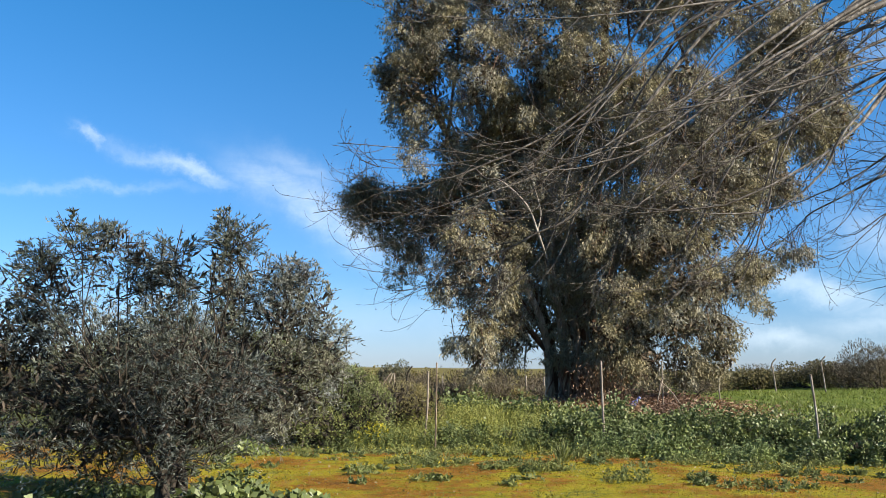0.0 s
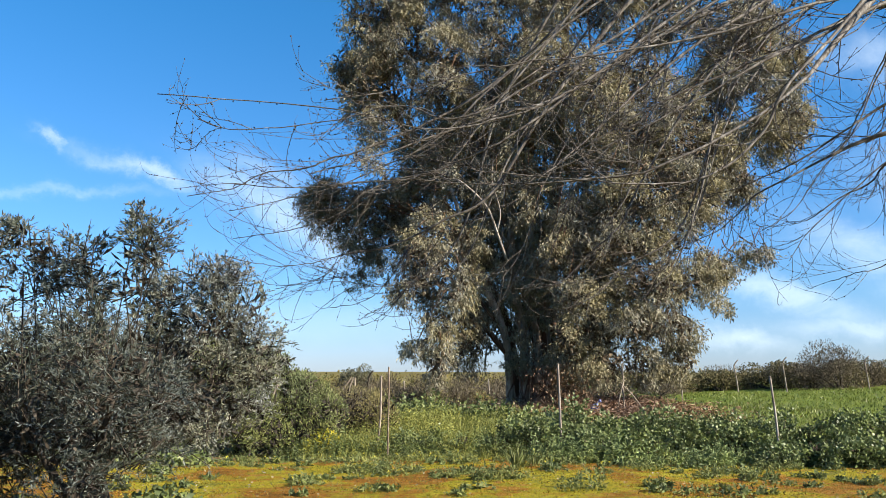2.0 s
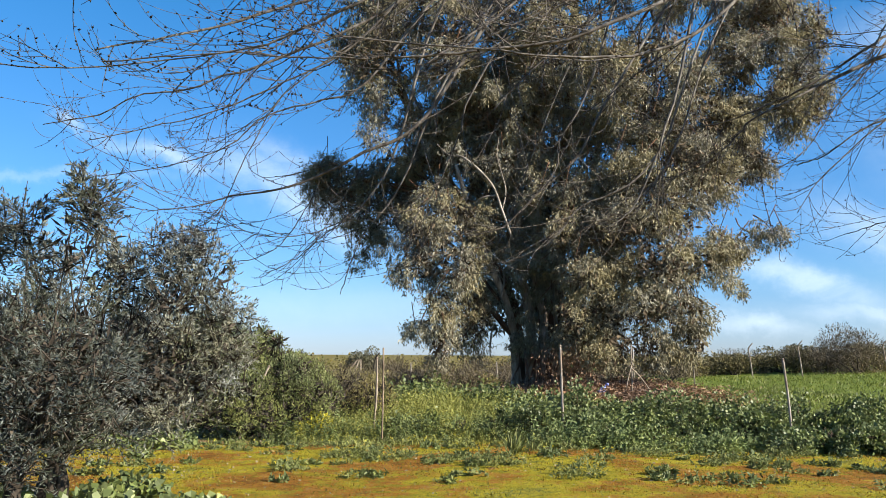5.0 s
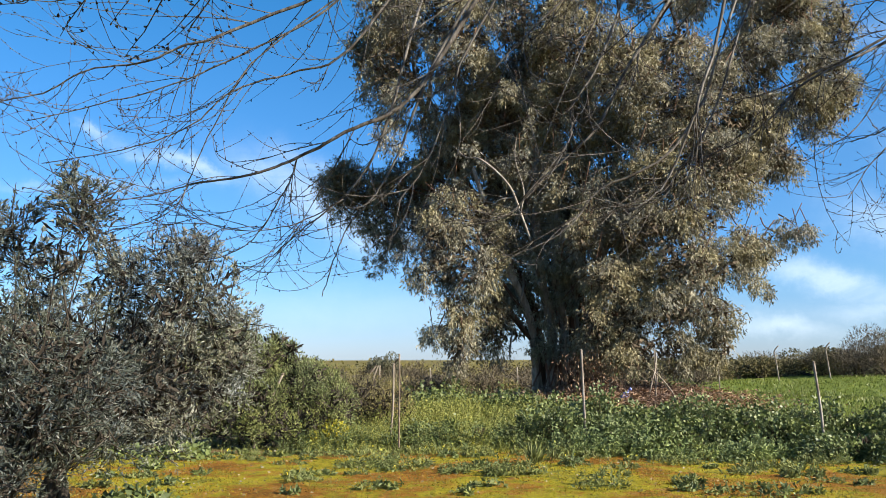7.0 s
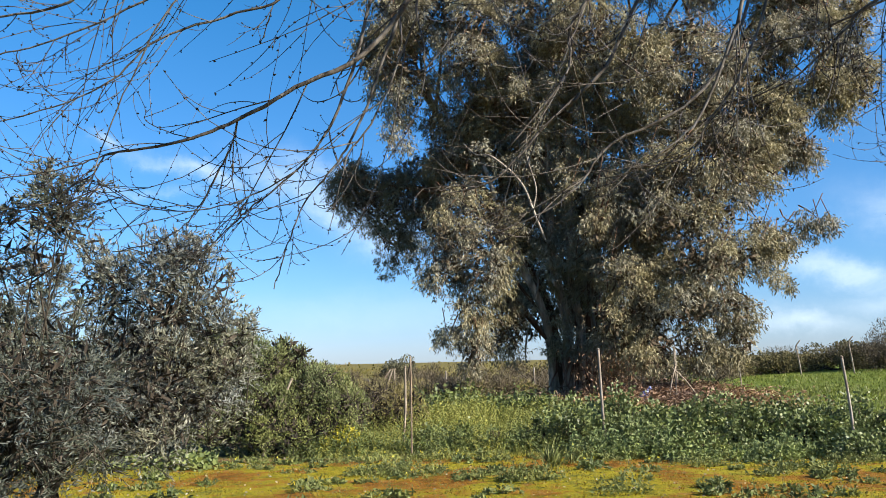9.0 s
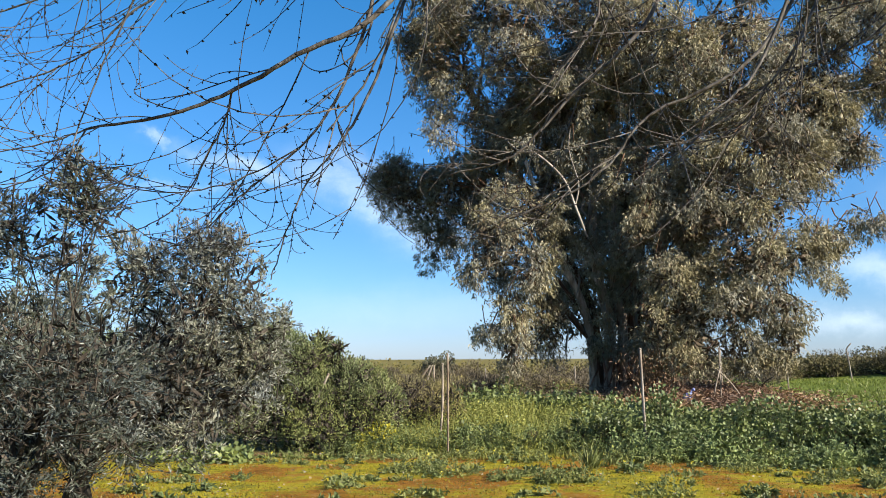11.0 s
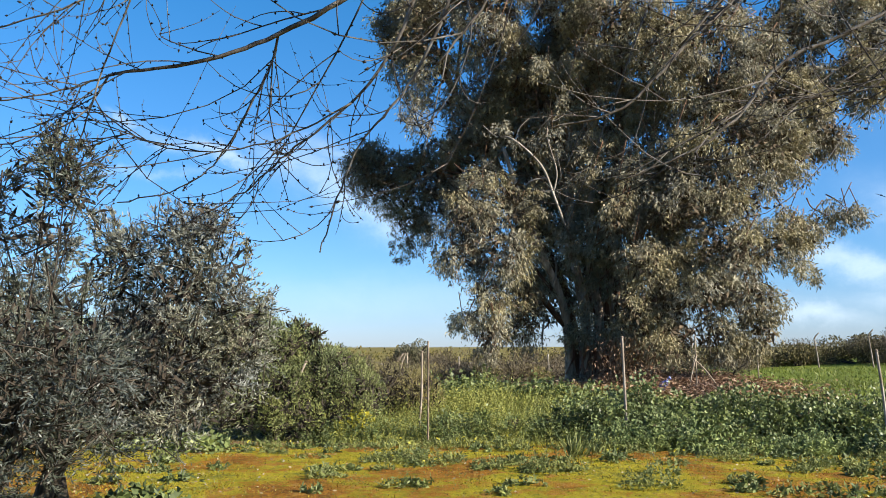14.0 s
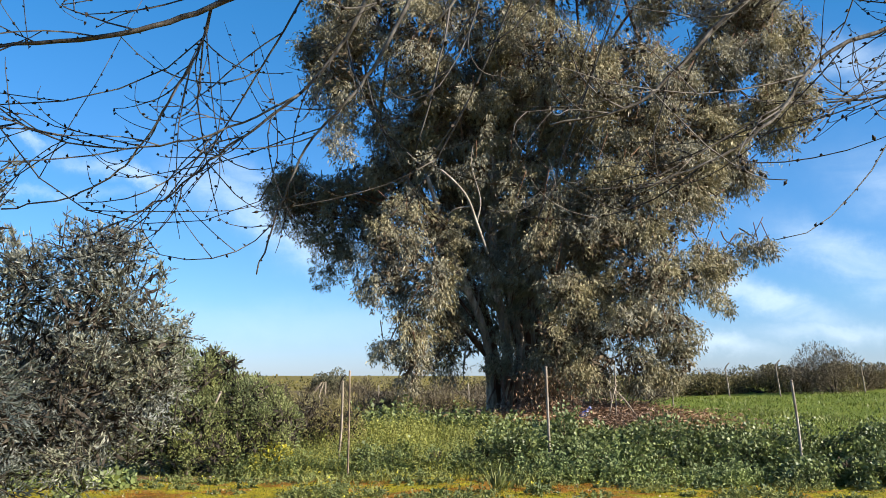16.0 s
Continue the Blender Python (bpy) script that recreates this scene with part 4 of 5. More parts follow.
# ---------------------------------------------------------------- hedge and weeds
def bramble(at, rx, ry, h, n):
    ob = thing("bramble_bush", "dense dark green bramble with broad leaves along the fence", "bramble", at, "bramble hedge")
    d = unit(rnd.normal(size=(n, 3)))
    d[:, 2] = np.abs(d[:, 2])
    r = (0.72 + 0.36 * rnd.random(n))
    f = rnd.normal(size=(5, 3)) * 5
    lump = 1 + 0.19 * sum(np.sin(d @ q + i * 1.7 + at[0]) for i, q in enumerate(f))
    stray = rnd.random(n) < 0.06
    r = np.where(stray, r * (1.1 + 0.2 * rnd.random(n)), r)
    p = d * (r * lump)[:, None] * np.array([rx, ry, h])
    acc = Acc()
    w = d + rnd.normal(size=(n, 3)) * 0.6 + np.array([0, 0, 0.25])
    leaves(acc, p, w, 0.048 + 0.038 * rnd.random(n), 0.036 + 0.028 * rnd.random(n), fold=0.18, droop=0.15)
    part("foliage", acc, HEDGE_LEAF, ob, smooth=False)
    st = Acc()
    for i in range(34):
        a = unit(rnd.normal(size=3))
        a[2] = abs(a[2])
        e = a * np.array([rx, ry, h]) * (0.9 + 0.25 * rnd.random())
        st.add(*tube(spline([(e[0] * 0.3, e[1] * 0.3, -0.05), (e[0] * 0.6, e[1] * 0.6, e[2] * 0.8 + 0.1), e], 4), [0.008, 0.006, 0.003], 5))
    # dark plates within the mound, added to the canes as painted shade
    c = unit(rnd.normal(size=(450, 3))) * (rnd.random((450, 1)) ** 0.4) * np.array([rx, ry, h]) * 0.72
    c[:, 2] = np.abs(c[:, 2])
    leaves(st, c, rnd.normal(size=(450, 3)), 0.16, 0.05)
    tagged(part("cane_shade_mass", st, CANE_SHADE, ob), kind="stuff")
    return ob


# the last five are dark mounds added to give the weeds a shaded front
for x, y, rx, ry, h in ((3.4, 16.9, 0.8, 0.8, 0.92), (4.4, 16.9, 0.9, 0.9, 0.9), (5.4, 16.9, 0.9, 0.9, 0.86), (6.3, 16.9, 0.9, 0.9, 0.82), (7.2, 16.7, 0.9, 0.9, 0.82), (8.1, 16.5, 0.9, 1.0, 0.84),
                        (9.0, 16.3, 0.95, 1.0, 0.86), (10.0, 16.1, 1.0, 1.0, 0.88), (11.2, 15.9, 1.0, 1.0, 0.9), (7.3, 15.4, 0.8, 0.7, 0.45), (8.2, 15.2, 0.9, 0.8, 0.5), (9.3, 15.0, 0.9, 0.8, 0.5), (3.7, 15.9, 0.7, 0.55, 0.55), (4.4, 15.7, 0.6, 0.5, 0.42), (2.6, 16.25, 0.5, 0.42, 0.6), (1.95, 16.3, 0.42, 0.38, 0.5), (1.3, 16.35, 0.38, 0.36, 0.42), (0.65, 16.3, 0.34, 0.32, 0.36), (0.1, 16.4, 0.3, 0.3, 0.36)):
    bramble((x, y, 0), rx, ry, h * (0.76 if x < 5 else 0.64), int(6200 * rx * (0.4 + h)))


def sward(name, label, count, xr, yr, hfun, width, mat, lean=0.35, where=None, seed_leaf=0.0):
    """Blades and narrow leaves standing on the ground."""
    x, y = rnd.uniform(*xr, count), rnd.uniform(*yr, count)
    if where is not None:
        ok = rnd.random(count) < where(x, y)
        x, y = x[ok], y[ok]
    h = hfun(x, y) * (0.55 + 0.75 * rnd.random(len(x)))
    acc = Acc()
    base = np.stack([x, y, gz(x, y) - 0.01], -1)
    leaves(acc, base, rnd.normal(size=(len(x), 3)) * np.array([lean, lean, 0.1]) + np.array([0, 0, 1.0]), h, width * (0.7 + 0.6 * rnd.random(len(x))), droop=0.12)
    if seed_leaf > 0:
        k = int(len(x) * seed_leaf)
        i = rnd.integers(0, len(x), k)
        b2 = base[i] + np.stack([np.zeros(k), np.zeros(k), h[i] * rnd.random(k)], -1)
        leaves(acc, b2, rnd.normal(size=(k, 3)) + np.array([0, 0, 0.4]), 0.035 + 0.04 * rnd.random(k), 0.016 + 0.014 * rnd.random(k), droop=0.1)
    ob = part(name, acc, mat, smooth=False)
    return tagged(ob, label, "vegetation", kind="stuff")


def bank(x, y):
    """Height of the weeds past the fence."""
    h = 0.32 + 0.42 * np.exp(-(((x - 0.6) / 1.7) ** 2 + ((y - 18.5) / 2.2) ** 2)) + 0.12 * np.sin(x * 2.3) * np.sin(y * 1.7)
    return h * np.clip((y - 15.2) / 1.0, 0.15, 1.0)


sward("tall_weeds", "tall light green weeds and grass beyond the fence line", 15000, (-3.0, 5.0), (16.6, 24.0), lambda x, y: bank(x, y) * 0.6, 0.014, WEED_LEAF, 0.35,
      lambda x, y: np.clip(1.1 - np.abs(x - 0.9) / 5.0, 0, 1), 1.4)
sward("rough_grass", "rough green grass round the hedge foot", 9000, (-9.5, 12.5), (15.1, 16.6), lambda x, y: 0.10 + 0.08 * np.sin(x * 3) ** 2, 0.014, WEED_LEAF, 0.5, lambda x, y: np.where(x < -0.8, 0.12, 1.0), 0.6)
sward("field_grass", "short bright green crop in the field", 24000, (6.5, 36.0), (18.0, 43.0), lambda x, y: 0.15 + 0.07 * np.sin(x * 1.1 + 0.6 * y) * np.sin(y * 0.8), 0.03, GRASS, 0.45,
      lambda x, y: np.clip((x - 6.8 - (y - 18) * 0.12) / 2, 0, 1))
sward("dry_edge_grass", "yellow-green rough grass beside the field", 9000, (4.0, 13.0), (18.5, 34.0), lambda x, y: 0.15 + 0 * x, 0.018, PALE_GRASS, 0.5)


def clump(at, r, h, n, mat=PALE_GRASS, flowers=0, big=1.0):
    ob = thing("weed_clump", "low pale green weed clump on the mossy clearing", "weed", at, "weed clumps")
    acc = Acc()
    k = max(6, int(n * 0.12))
    a, rr = rnd.random(k) * 2 * np.pi, r * rnd.random(k) ** 0.7
    foot = np.stack([rr * np.cos(a), rr * np.sin(a) * 0.8, np.zeros(k)], -1)
    tall = h * (1.25 - 0.9 * rr / r) * (0.4 + 0.9 * rnd.random(k))
    lean = np.stack([np.cos(a) * 0.5, np.sin(a) * 0.5, np.ones(k)], -1) + rnd.normal(size=(k, 3)) * 0.25
    per = 11
    t = np.tile((np.arange(per) + 0.3) / per, k)
    b = np.repeat(foot, per, 0) + np.repeat(unit(lean), per, 0) * (t * np.repeat(tall, per))[:, None]
    n = len(b)
    w = np.repeat(unit(lean), per, 0) * 0.5 + rnd.normal(size=(n, 3)) * 0.6
    leaves(acc, b, w, (0.034 + 0.045 * rnd.random(n)) * big, (0.011 + 0.013 * rnd.random(n)) * big ** 2, droop=0.15)
    tagged(part("leaf_mass", acc, mat, ob, smooth=False), kind="stuff")
    if flowers:
        f = Acc()
        c = b[rnd.integers(0, n, flowers)] + np.array([0, 0, 0.06])
        for k in range(4):
            leaves(f, c, rnd.normal(size=(flowers, 3)) * 0.6 + np.array([0, 0, 0.6]), 0.03, 0.025)
        tagged(part("blossom_mass", f, YELLOW, ob, "small yellow blossoms", smooth=False), kind="stuff")
    return ob


for x, y, r, h, n, fl in ((1.83, 12.96, 0.42, 0.24, 700, 0), (-0.28, 13.90, 0.45, 0.26, 650, 6), (0.36, 13.69, 0.4, 0.2, 420, 2), (1.05, 13.38, 0.28, 0.15, 260, 0),
                          (2.86, 11.91, 0.36, 0.2, 380, 0), (0.18, 11.81, 0.3, 0.12, 240, 0), (4.19, 14.32, 0.4, 0.16, 380, 0), (5.27, 14.00, 0.45, 0.14, 380, 0), (1.22, 14.94, 0.35, 0.18, 300, 4),
                          (2.61, 15.05, 0.4, 0.24, 420, 0), (0.24, 15.26, 0.4, 0.2, 380, 3), (-1.15, 15.26, 0.3, 0.14, 250, 0), (6.27, 14.53, 0.4, 0.2, 400, 0), (-2.35, 14.53, 0.25, 0.08, 140, 0), (3.38, 13.58, 0.22, 0.1, 160, 0), (-0.81, 12.44, 0.2, 0.08, 120, 0)):
    clump((x, y, float(gz(x, y))), r, h, n, PALE_GRASS, fl)
for i in range(130):
    front = i < 34
    x, y = (-1.9 + i * 0.15 + rnd.normal() * 0.08, 15.95 + rnd.random() * 0.3) if front else (rnd.uniform(-2.3, 3.1), rnd.uniform(16.2, 21.6))
    high = 0.12 + float(bank(x, y)) * (0.6 + 0.6 * rnd.random()) if not front else 0.30 + 0.34 * rnd.random()
    ob = clump((x, y, float(gz(x, y))), (0.16 if front else 0.2) + 0.22 * rnd.random(), high, 620 if front else 400, (HEDGE_LEAF if i % 3 == 0 else FOOT_LEAF if i % 3 == 1 else WEED_LEAF) if front else HEDGE_LEAF if i % 9 == 0 else WEED_LEAF, 3 if i % 11 == 1 else 0, 0.72 + 0.3 * rnd.random())
    tagged(ob, "tall leafy green weed in the rough grass past the fence", "weed", "tall weeds")
for i in range(16):
    x, y = -0.5 + i * 0.24 + rnd.normal() * 0.1, 20.4 + rnd.normal() * 0.4
    ob = clump((x, y, float(gz(x, y))), 0.36 + 0.2 * rnd.random(), 0.5 + 0.2 * rnd.random() - 0.012 * i, 520, HEDGE_LEAF, 0, 1.9)
    tagged(ob, "dark broad-leaved weed crowning the weedy bank", "weed", "bank top weeds")
for i in range(120):
    x, y = rnd.uniform(-3.6, 7.5), 15.7 - 4.4 * rnd.random() ** 1.6
    ob = clump((x, y, float(gz(x, y))), 0.10 + 0.16 * rnd.random(), 0.05 + 0.10 * rnd.random(), 110, HEDGE_LEAF if i % 3 == 0 else PALE_GRASS, 2 if i % 5 == 0 else 0, 1.0 + 0.3 * rnd.random())
    tagged(ob, "small low grey-green weed in the mossy clearing", "weed", "small lawn weeds")
for x, y, h, n in ((2.14, 13.9, 0.44, 70), (2.45, 14.4, 0.22, 34), (-0.6, 15.3, 0.2, 30), (3.3, 15.0, 0.24, 30)):
    ob = thing("grass_tuft", "upright tuft of broad grass blades on the clearing", "grass tuft", (x, y, float(gz(x, y))), "grass tufts")
    acc = Acc()
    foot = rnd.normal(size=(n, 3)) * np.array([0.05, 0.05, 0])
    leaves(acc, foot, rnd.normal(size=(n, 3)) * np.array([0.4, 0.4, 0.1]) + np.array([0, 0, 1.0]), h * (0.5 + 0.6 * rnd.random(n)), 0.026, droop=0.15)
    tagged(part("blade_mass", acc, PALE_GRASS, ob, smooth=False), kind="stuff")
for x, y in ((3.2, 15.3), (3.6, 15.2), (4.05, 15.25), (3.4, 15.6), (2.8, 15.5), (3.85, 15.55)):
    ob = clump((x, y, float(gz(x, y))), 0.38, 0.5, 760, FOOT_LEAF, 0, 1.25)
    tagged(ob, "bushy light green weed leaning out of the bramble hedge", "weed", "hedge foot weeds")
for i in range(30):
    x, y = rnd.uniform(2.6, 10.0), rnd.uniform(15.0, 15.9)
    x, y = x, y - 0.09 * max(0, x - 5)
    ob = clump((x, y, float(gz(x, y))), 0.3 + 0.25 * rnd.random(), 0.2 + 0.25 * rnd.random(), 420, FOOT_LEAF if i % 3 else HEDGE_LEAF, 0, 1.2)
    tagged(ob, "low green weed spreading from the foot of the bramble hedge", "weed", "hedge foot weeds")
for x, y, r, h, n in ((-1.5, 7.1, 0.42, 0.34, 420), (-2.15, 6.95, 0.45, 0.36, 460), (-1.1, 7.6, 0.36, 0.26, 340), (-2.75, 7.2, 0.45, 0.36, 420), (-1.67, 8.57, 0.55, 0.34, 500), (-2.47, 8.36, 0.5, 0.36, 460), (-0.97, 8.99, 0.4, 0.22, 320), (-3.26, 8.78, 0.6, 0.38, 500), (-2.04, 10.03, 0.45, 0.25, 330), (-3.35, 14.53, 0.5, 0.3, 380), (-4.34, 14.42, 0.5, 0.25, 330), (-5.92, 14.84, 0.5, 0.25, 300)):
    ob = thing("mallow_plant", "broad-leaved dark green weed at the olive's foot", "weed", (x, y, 0), "broad-leaved weeds")
    acc = Acc()
    a, rr = rnd.random(n) * 2 * np.pi, r * np.sqrt(rnd.random(n))
    b = np.stack([rr * np.cos(a), rr * np.sin(a), h * rnd.random(n) * (1.1 - rr / r * 0.6)], -1)
    leaves(acc, b, rnd.normal(size=(n, 3)) + np.array([0, 0, 0.3]), 0.075 + 0.05 * rnd.random(n), 0.06 + 0.04 * rnd.random(n), droop=0.2)
    tagged(part("leaf_mass", acc, HEDGE_LEAF, ob, smooth=False), kind="stuff")

ob = thing("flowering_bush", "low green bush covered in bright yellow blossoms", "bush", (-1.35, 16.4, 0))
acc, fl = Acc(), Acc()
n = 700
d = unit(rnd.normal(size=(n, 3)))
d[:, 2] = np.abs(d[:, 2])
leaves(acc, d * np.array([0.55, 0.4, 0.42]) * rnd.random((n, 1)) ** 0.4, d + rnd.normal(size=(n, 3)) * 0.5, 0.09, 0.03)
part("foliage", acc, WEED_LEAF, ob, smooth=False)
n = 150
d = unit(rnd.normal(size=(n, 3)) + np.array([0, -0.5, 0.6]))
d[:, 2] = np.abs(d[:, 2])
c = d * np.array([0.42, 0.36, 0.46])
for k in range(4):
    leaves(fl, c, rnd.normal(size=(n, 3)), 0.045, 0.04)
tagged(part("blossom_mass", fl, YELLOW, ob, "bright yellow blossoms", smooth=False), kind="stuff")

MOSS_TUFT = leaf_mat("moss_tuft", [(0.12, 0.055, 0.012), (0.27, 0.13, 0.018), (0.36, 0.28, 0.02), (0.20, 0.20, 0.03), (0.42, 0.35, 0.13)], 1.2, 0.9, 0.25, 0.05, (0.5, 1.4))
sward("moss_tufts", "fine yellow and rusty moss tufts over the clearing", 38000, (-8.5, 8.5), (9.0, 15.9), lambda x, y: 0.026 + 0.026 * np.sin(x * 2.1 + y) ** 2 * np.sin(y * 3.3 - x) ** 2, 0.011, MOSS_TUFT, 0.9)
sward("lawn_grass", "sparse short grass and seedlings in the moss", 24000, (-9.0, 9.0), (7.5, 15.9), lambda x, y: 0.03 + 0.03 * np.sin(x * 2 + y) ** 2, 0.008, PALE_GRASS, 0.7,
      lambda x, y: 0.12 + 0.25 * (y > 13.6) + 0.7 * (np.sin(x * 1.3 + 1.7 * np.sin(y * 0.9)) * np.sin(y * 1.9 + x * 0.4) > 0.25))


acc = Acc()
n = 1500
x, y = rnd.uniform(-8, 8.5, n), 15.8 - 8.0 * rnd.random(n) ** 1.6
leaves(acc, np.stack([x, y, gz(x, y) + 0.015 + 0.012 * rnd.random(n)], -1), rnd.normal(size=(n, 3)) * np.array([1, 1, 0.25]), 0.022 + 0.03 * rnd.random(n), 0.014 + 0.014 * rnd.random(n))
LEAF_BIT = leaf_mat("bleached_leaf_bit", [(0.18, 0.13, 0.07), (0.30, 0.24, 0.15), (0.46, 0.41, 0.31)], 2.0, 0.8, 0.1, 0.1)
tagged(part("leaf_bits", acc, LEAF_BIT, smooth=False), "bleached bits of fallen leaf strewn over the moss", "leaf litter", kind="stuff")


# ---------------------------------------------------------------- distance
def far_shrub(name, label, at, w, h, n, mat, twiggy=False, group="far scrub", leaf=0.22):
    ob = thing(name, label, "shrub" if h < 3 else "tree", at, group)
    acc = Acc()
    lobes = []
    for i in range(5):
        lobes.append((rnd.normal() * w * 0.28, rnd.normal() * w * 0.2, h * (0.16 + 0.46 * rnd.random()), w * 0.34, w * 0.34, h * (0.28 + 0.1 * rnd.random())))
    p, d, k = rand_in(lobes, n, 0.5)
    p[:, 2] = np.clip(p[:, 2], 0.02, h)
    if twiggy:
        leaves(acc, p, d * 0.7 + np.array([0, 0, 0.5]) + rnd.normal(size=(n, 3)) * 0.6, leaf * 1.5, leaf * 0.2)
    else:
        leaves(acc, p, d + rnd.normal(size=(n, 3)) * 0.7, leaf, leaf * 0.55)
    part("crown", acc, mat, ob, smooth=False)
    st = Acc()
    for i in range(6):
        e = np.array(lobes[i % 5][:3])
        st.add(*tube(spline([(rnd.normal() * 0.1, rnd.normal() * 0.1, -0.1), e * np.array([0.5, 0.5, 0.6]), e], 3), [0.05, 0.03, 0.012], 5))
    tagged(part("stem_mass", st, OLIVE_BARK, ob), kind="stuff")
    return ob


for i in range(36):
    x = -22 + i * 0.95 + rnd.normal() * 0.35
    if x > 11:
        break
    y = 42 + rnd.normal() * 2.4
    far_shrub("bare_scrub", "leafless brown scrub behind the boundary fence", (x, y, float(gz(x, y))), 1.5, (1.0 if -4.5 < x < 3 else 0.75) + 0.3 * rnd.random(), 1000, FAR_BROWN, True, leaf=0.12)
for i in range(26):
    x, y = -11 + i * 0.6 + rnd.normal() * 0.25, 32.5 + rnd.normal() * 1.6
    far_shrub("bare_scrub", "leafless brown scrub behind the boundary fence", (x, y, float(gz(x, y))), 1.5, 0.62 + 0.3 * rnd.random(), 900, FAR_BROWN if i % 3 else DRAB_LEAF, True, leaf=0.12)
far_shrub("grey_olive", "small grey-green tree rising above the scrub", (-4.9, 44.0, float(gz(-4.9, 44))), 1.3, 1.85, 2600, FAR_GREY, leaf=0.11)
for i in range(30):
    x = 9.5 + i * 0.8 + rnd.normal() * 0.3
    y = 46.5 + rnd.normal() * 1.0
    br = i % 3 == 1
    far_shrub("orchard_tree" if not br else "bare_scrub", "dark orchard tree with a rusty tinge at the field's end" if not br else "leafless brown scrub behind the boundary fence",
              (x, y, float(gz(x, y))), 2.2, 1.4 + 0.2 * rnd.random(), 2300, FAR_BROWN if br else FAR_GREEN, br, "field edge trees", 0.115)
far_shrub("tangled_shrub", "large tangled leafless shrub at the field's end", (19.6, 43.2, float(gz(19, 43))), 3.2, 2.55, 6000, FAR_BROWN, True, "field edge trees", 0.12)
acc = Acc()
n = 24000
x, y = rnd.uniform(-160, 120, n), rnd.uniform(72, 175, n)
x = x * (y / 110.0)
row = np.round(y / 6.0) * 6.0
cell = np.round(x / 3.6) * 3.6
p = np.stack([cell + rnd.normal(size=n) * 1.15, row + rnd.normal(size=n) * 1.2, gz(x, row) + rnd.random(n) ** 1.2 * 1.4], -1)
leaves(acc, p, rnd.normal(size=(n, 3)), 0.24, 0.22)
grove = part("citrus_grove", acc, GROVE, smooth=False)
tagged(grove, "yellowish far grove on the gentle slope at the horizon", "grove", kind="stuff")


# ---------------------------------------------------------------- litter under the eucalyptus
acc = Acc()
n = 15000
x, y = rnd.normal(4.8, 1.4, n), rnd.normal(23.5, 0.9, n)
leaves(acc, np.stack([x, y, gz(x, y) + 0.02 + rnd.random(n) ** 2 * 0.26], -1), rnd.normal(size=(n, 3)) * np.array([1, 1, 0.4]), 0.13, 0.035)
tagged(part("leaf_litter", acc, EUCA_DRY, smooth=False), "brown fallen leaves and bark heaped under the eucalyptus", "leaf litter", kind="stuff")

for foot, top in (((5.37, 22.8, 0.4), (5.36, 22.8, 1.74)), ((5.12, 22.75, 0.45), (5.38, 22.8, 1.3)), ((5.95, 22.75, 0.6), (5.3, 22.8, 1.24))):
    post("prop_stick", "thin pale stick propped against others on the leaf litter", foot, top, 0.018, POST_WOOD, False, "leaning sticks", True)

# a crumpled blue sack on the litter
ob = thing("blue_sack", "crumpled faded blue plastic sack lying on leaf litter", "sack", (4.62, 22.8, float(gz(4.62, 22.8)) + 0.07))
acc = Acc()
acc.add(*tube(spline([(-0.10, 0, 0.02), (0, 0.03, 0.11), (0.06, 0, 0.22)], 4), [0.08, 0.11, 0.09, 0.03], 10, 0.12))
part("body", acc, BLUE, ob)
acc = Acc()
acc.add(*tube(spline([(0.06, 0, 0.22), (0.09, 0.02, 0.26), (0.14, 0, 0.29)], 3), [0.03, 0.022, 0.045], 8, 0.15))
part("neck", acc, BLUE, ob)


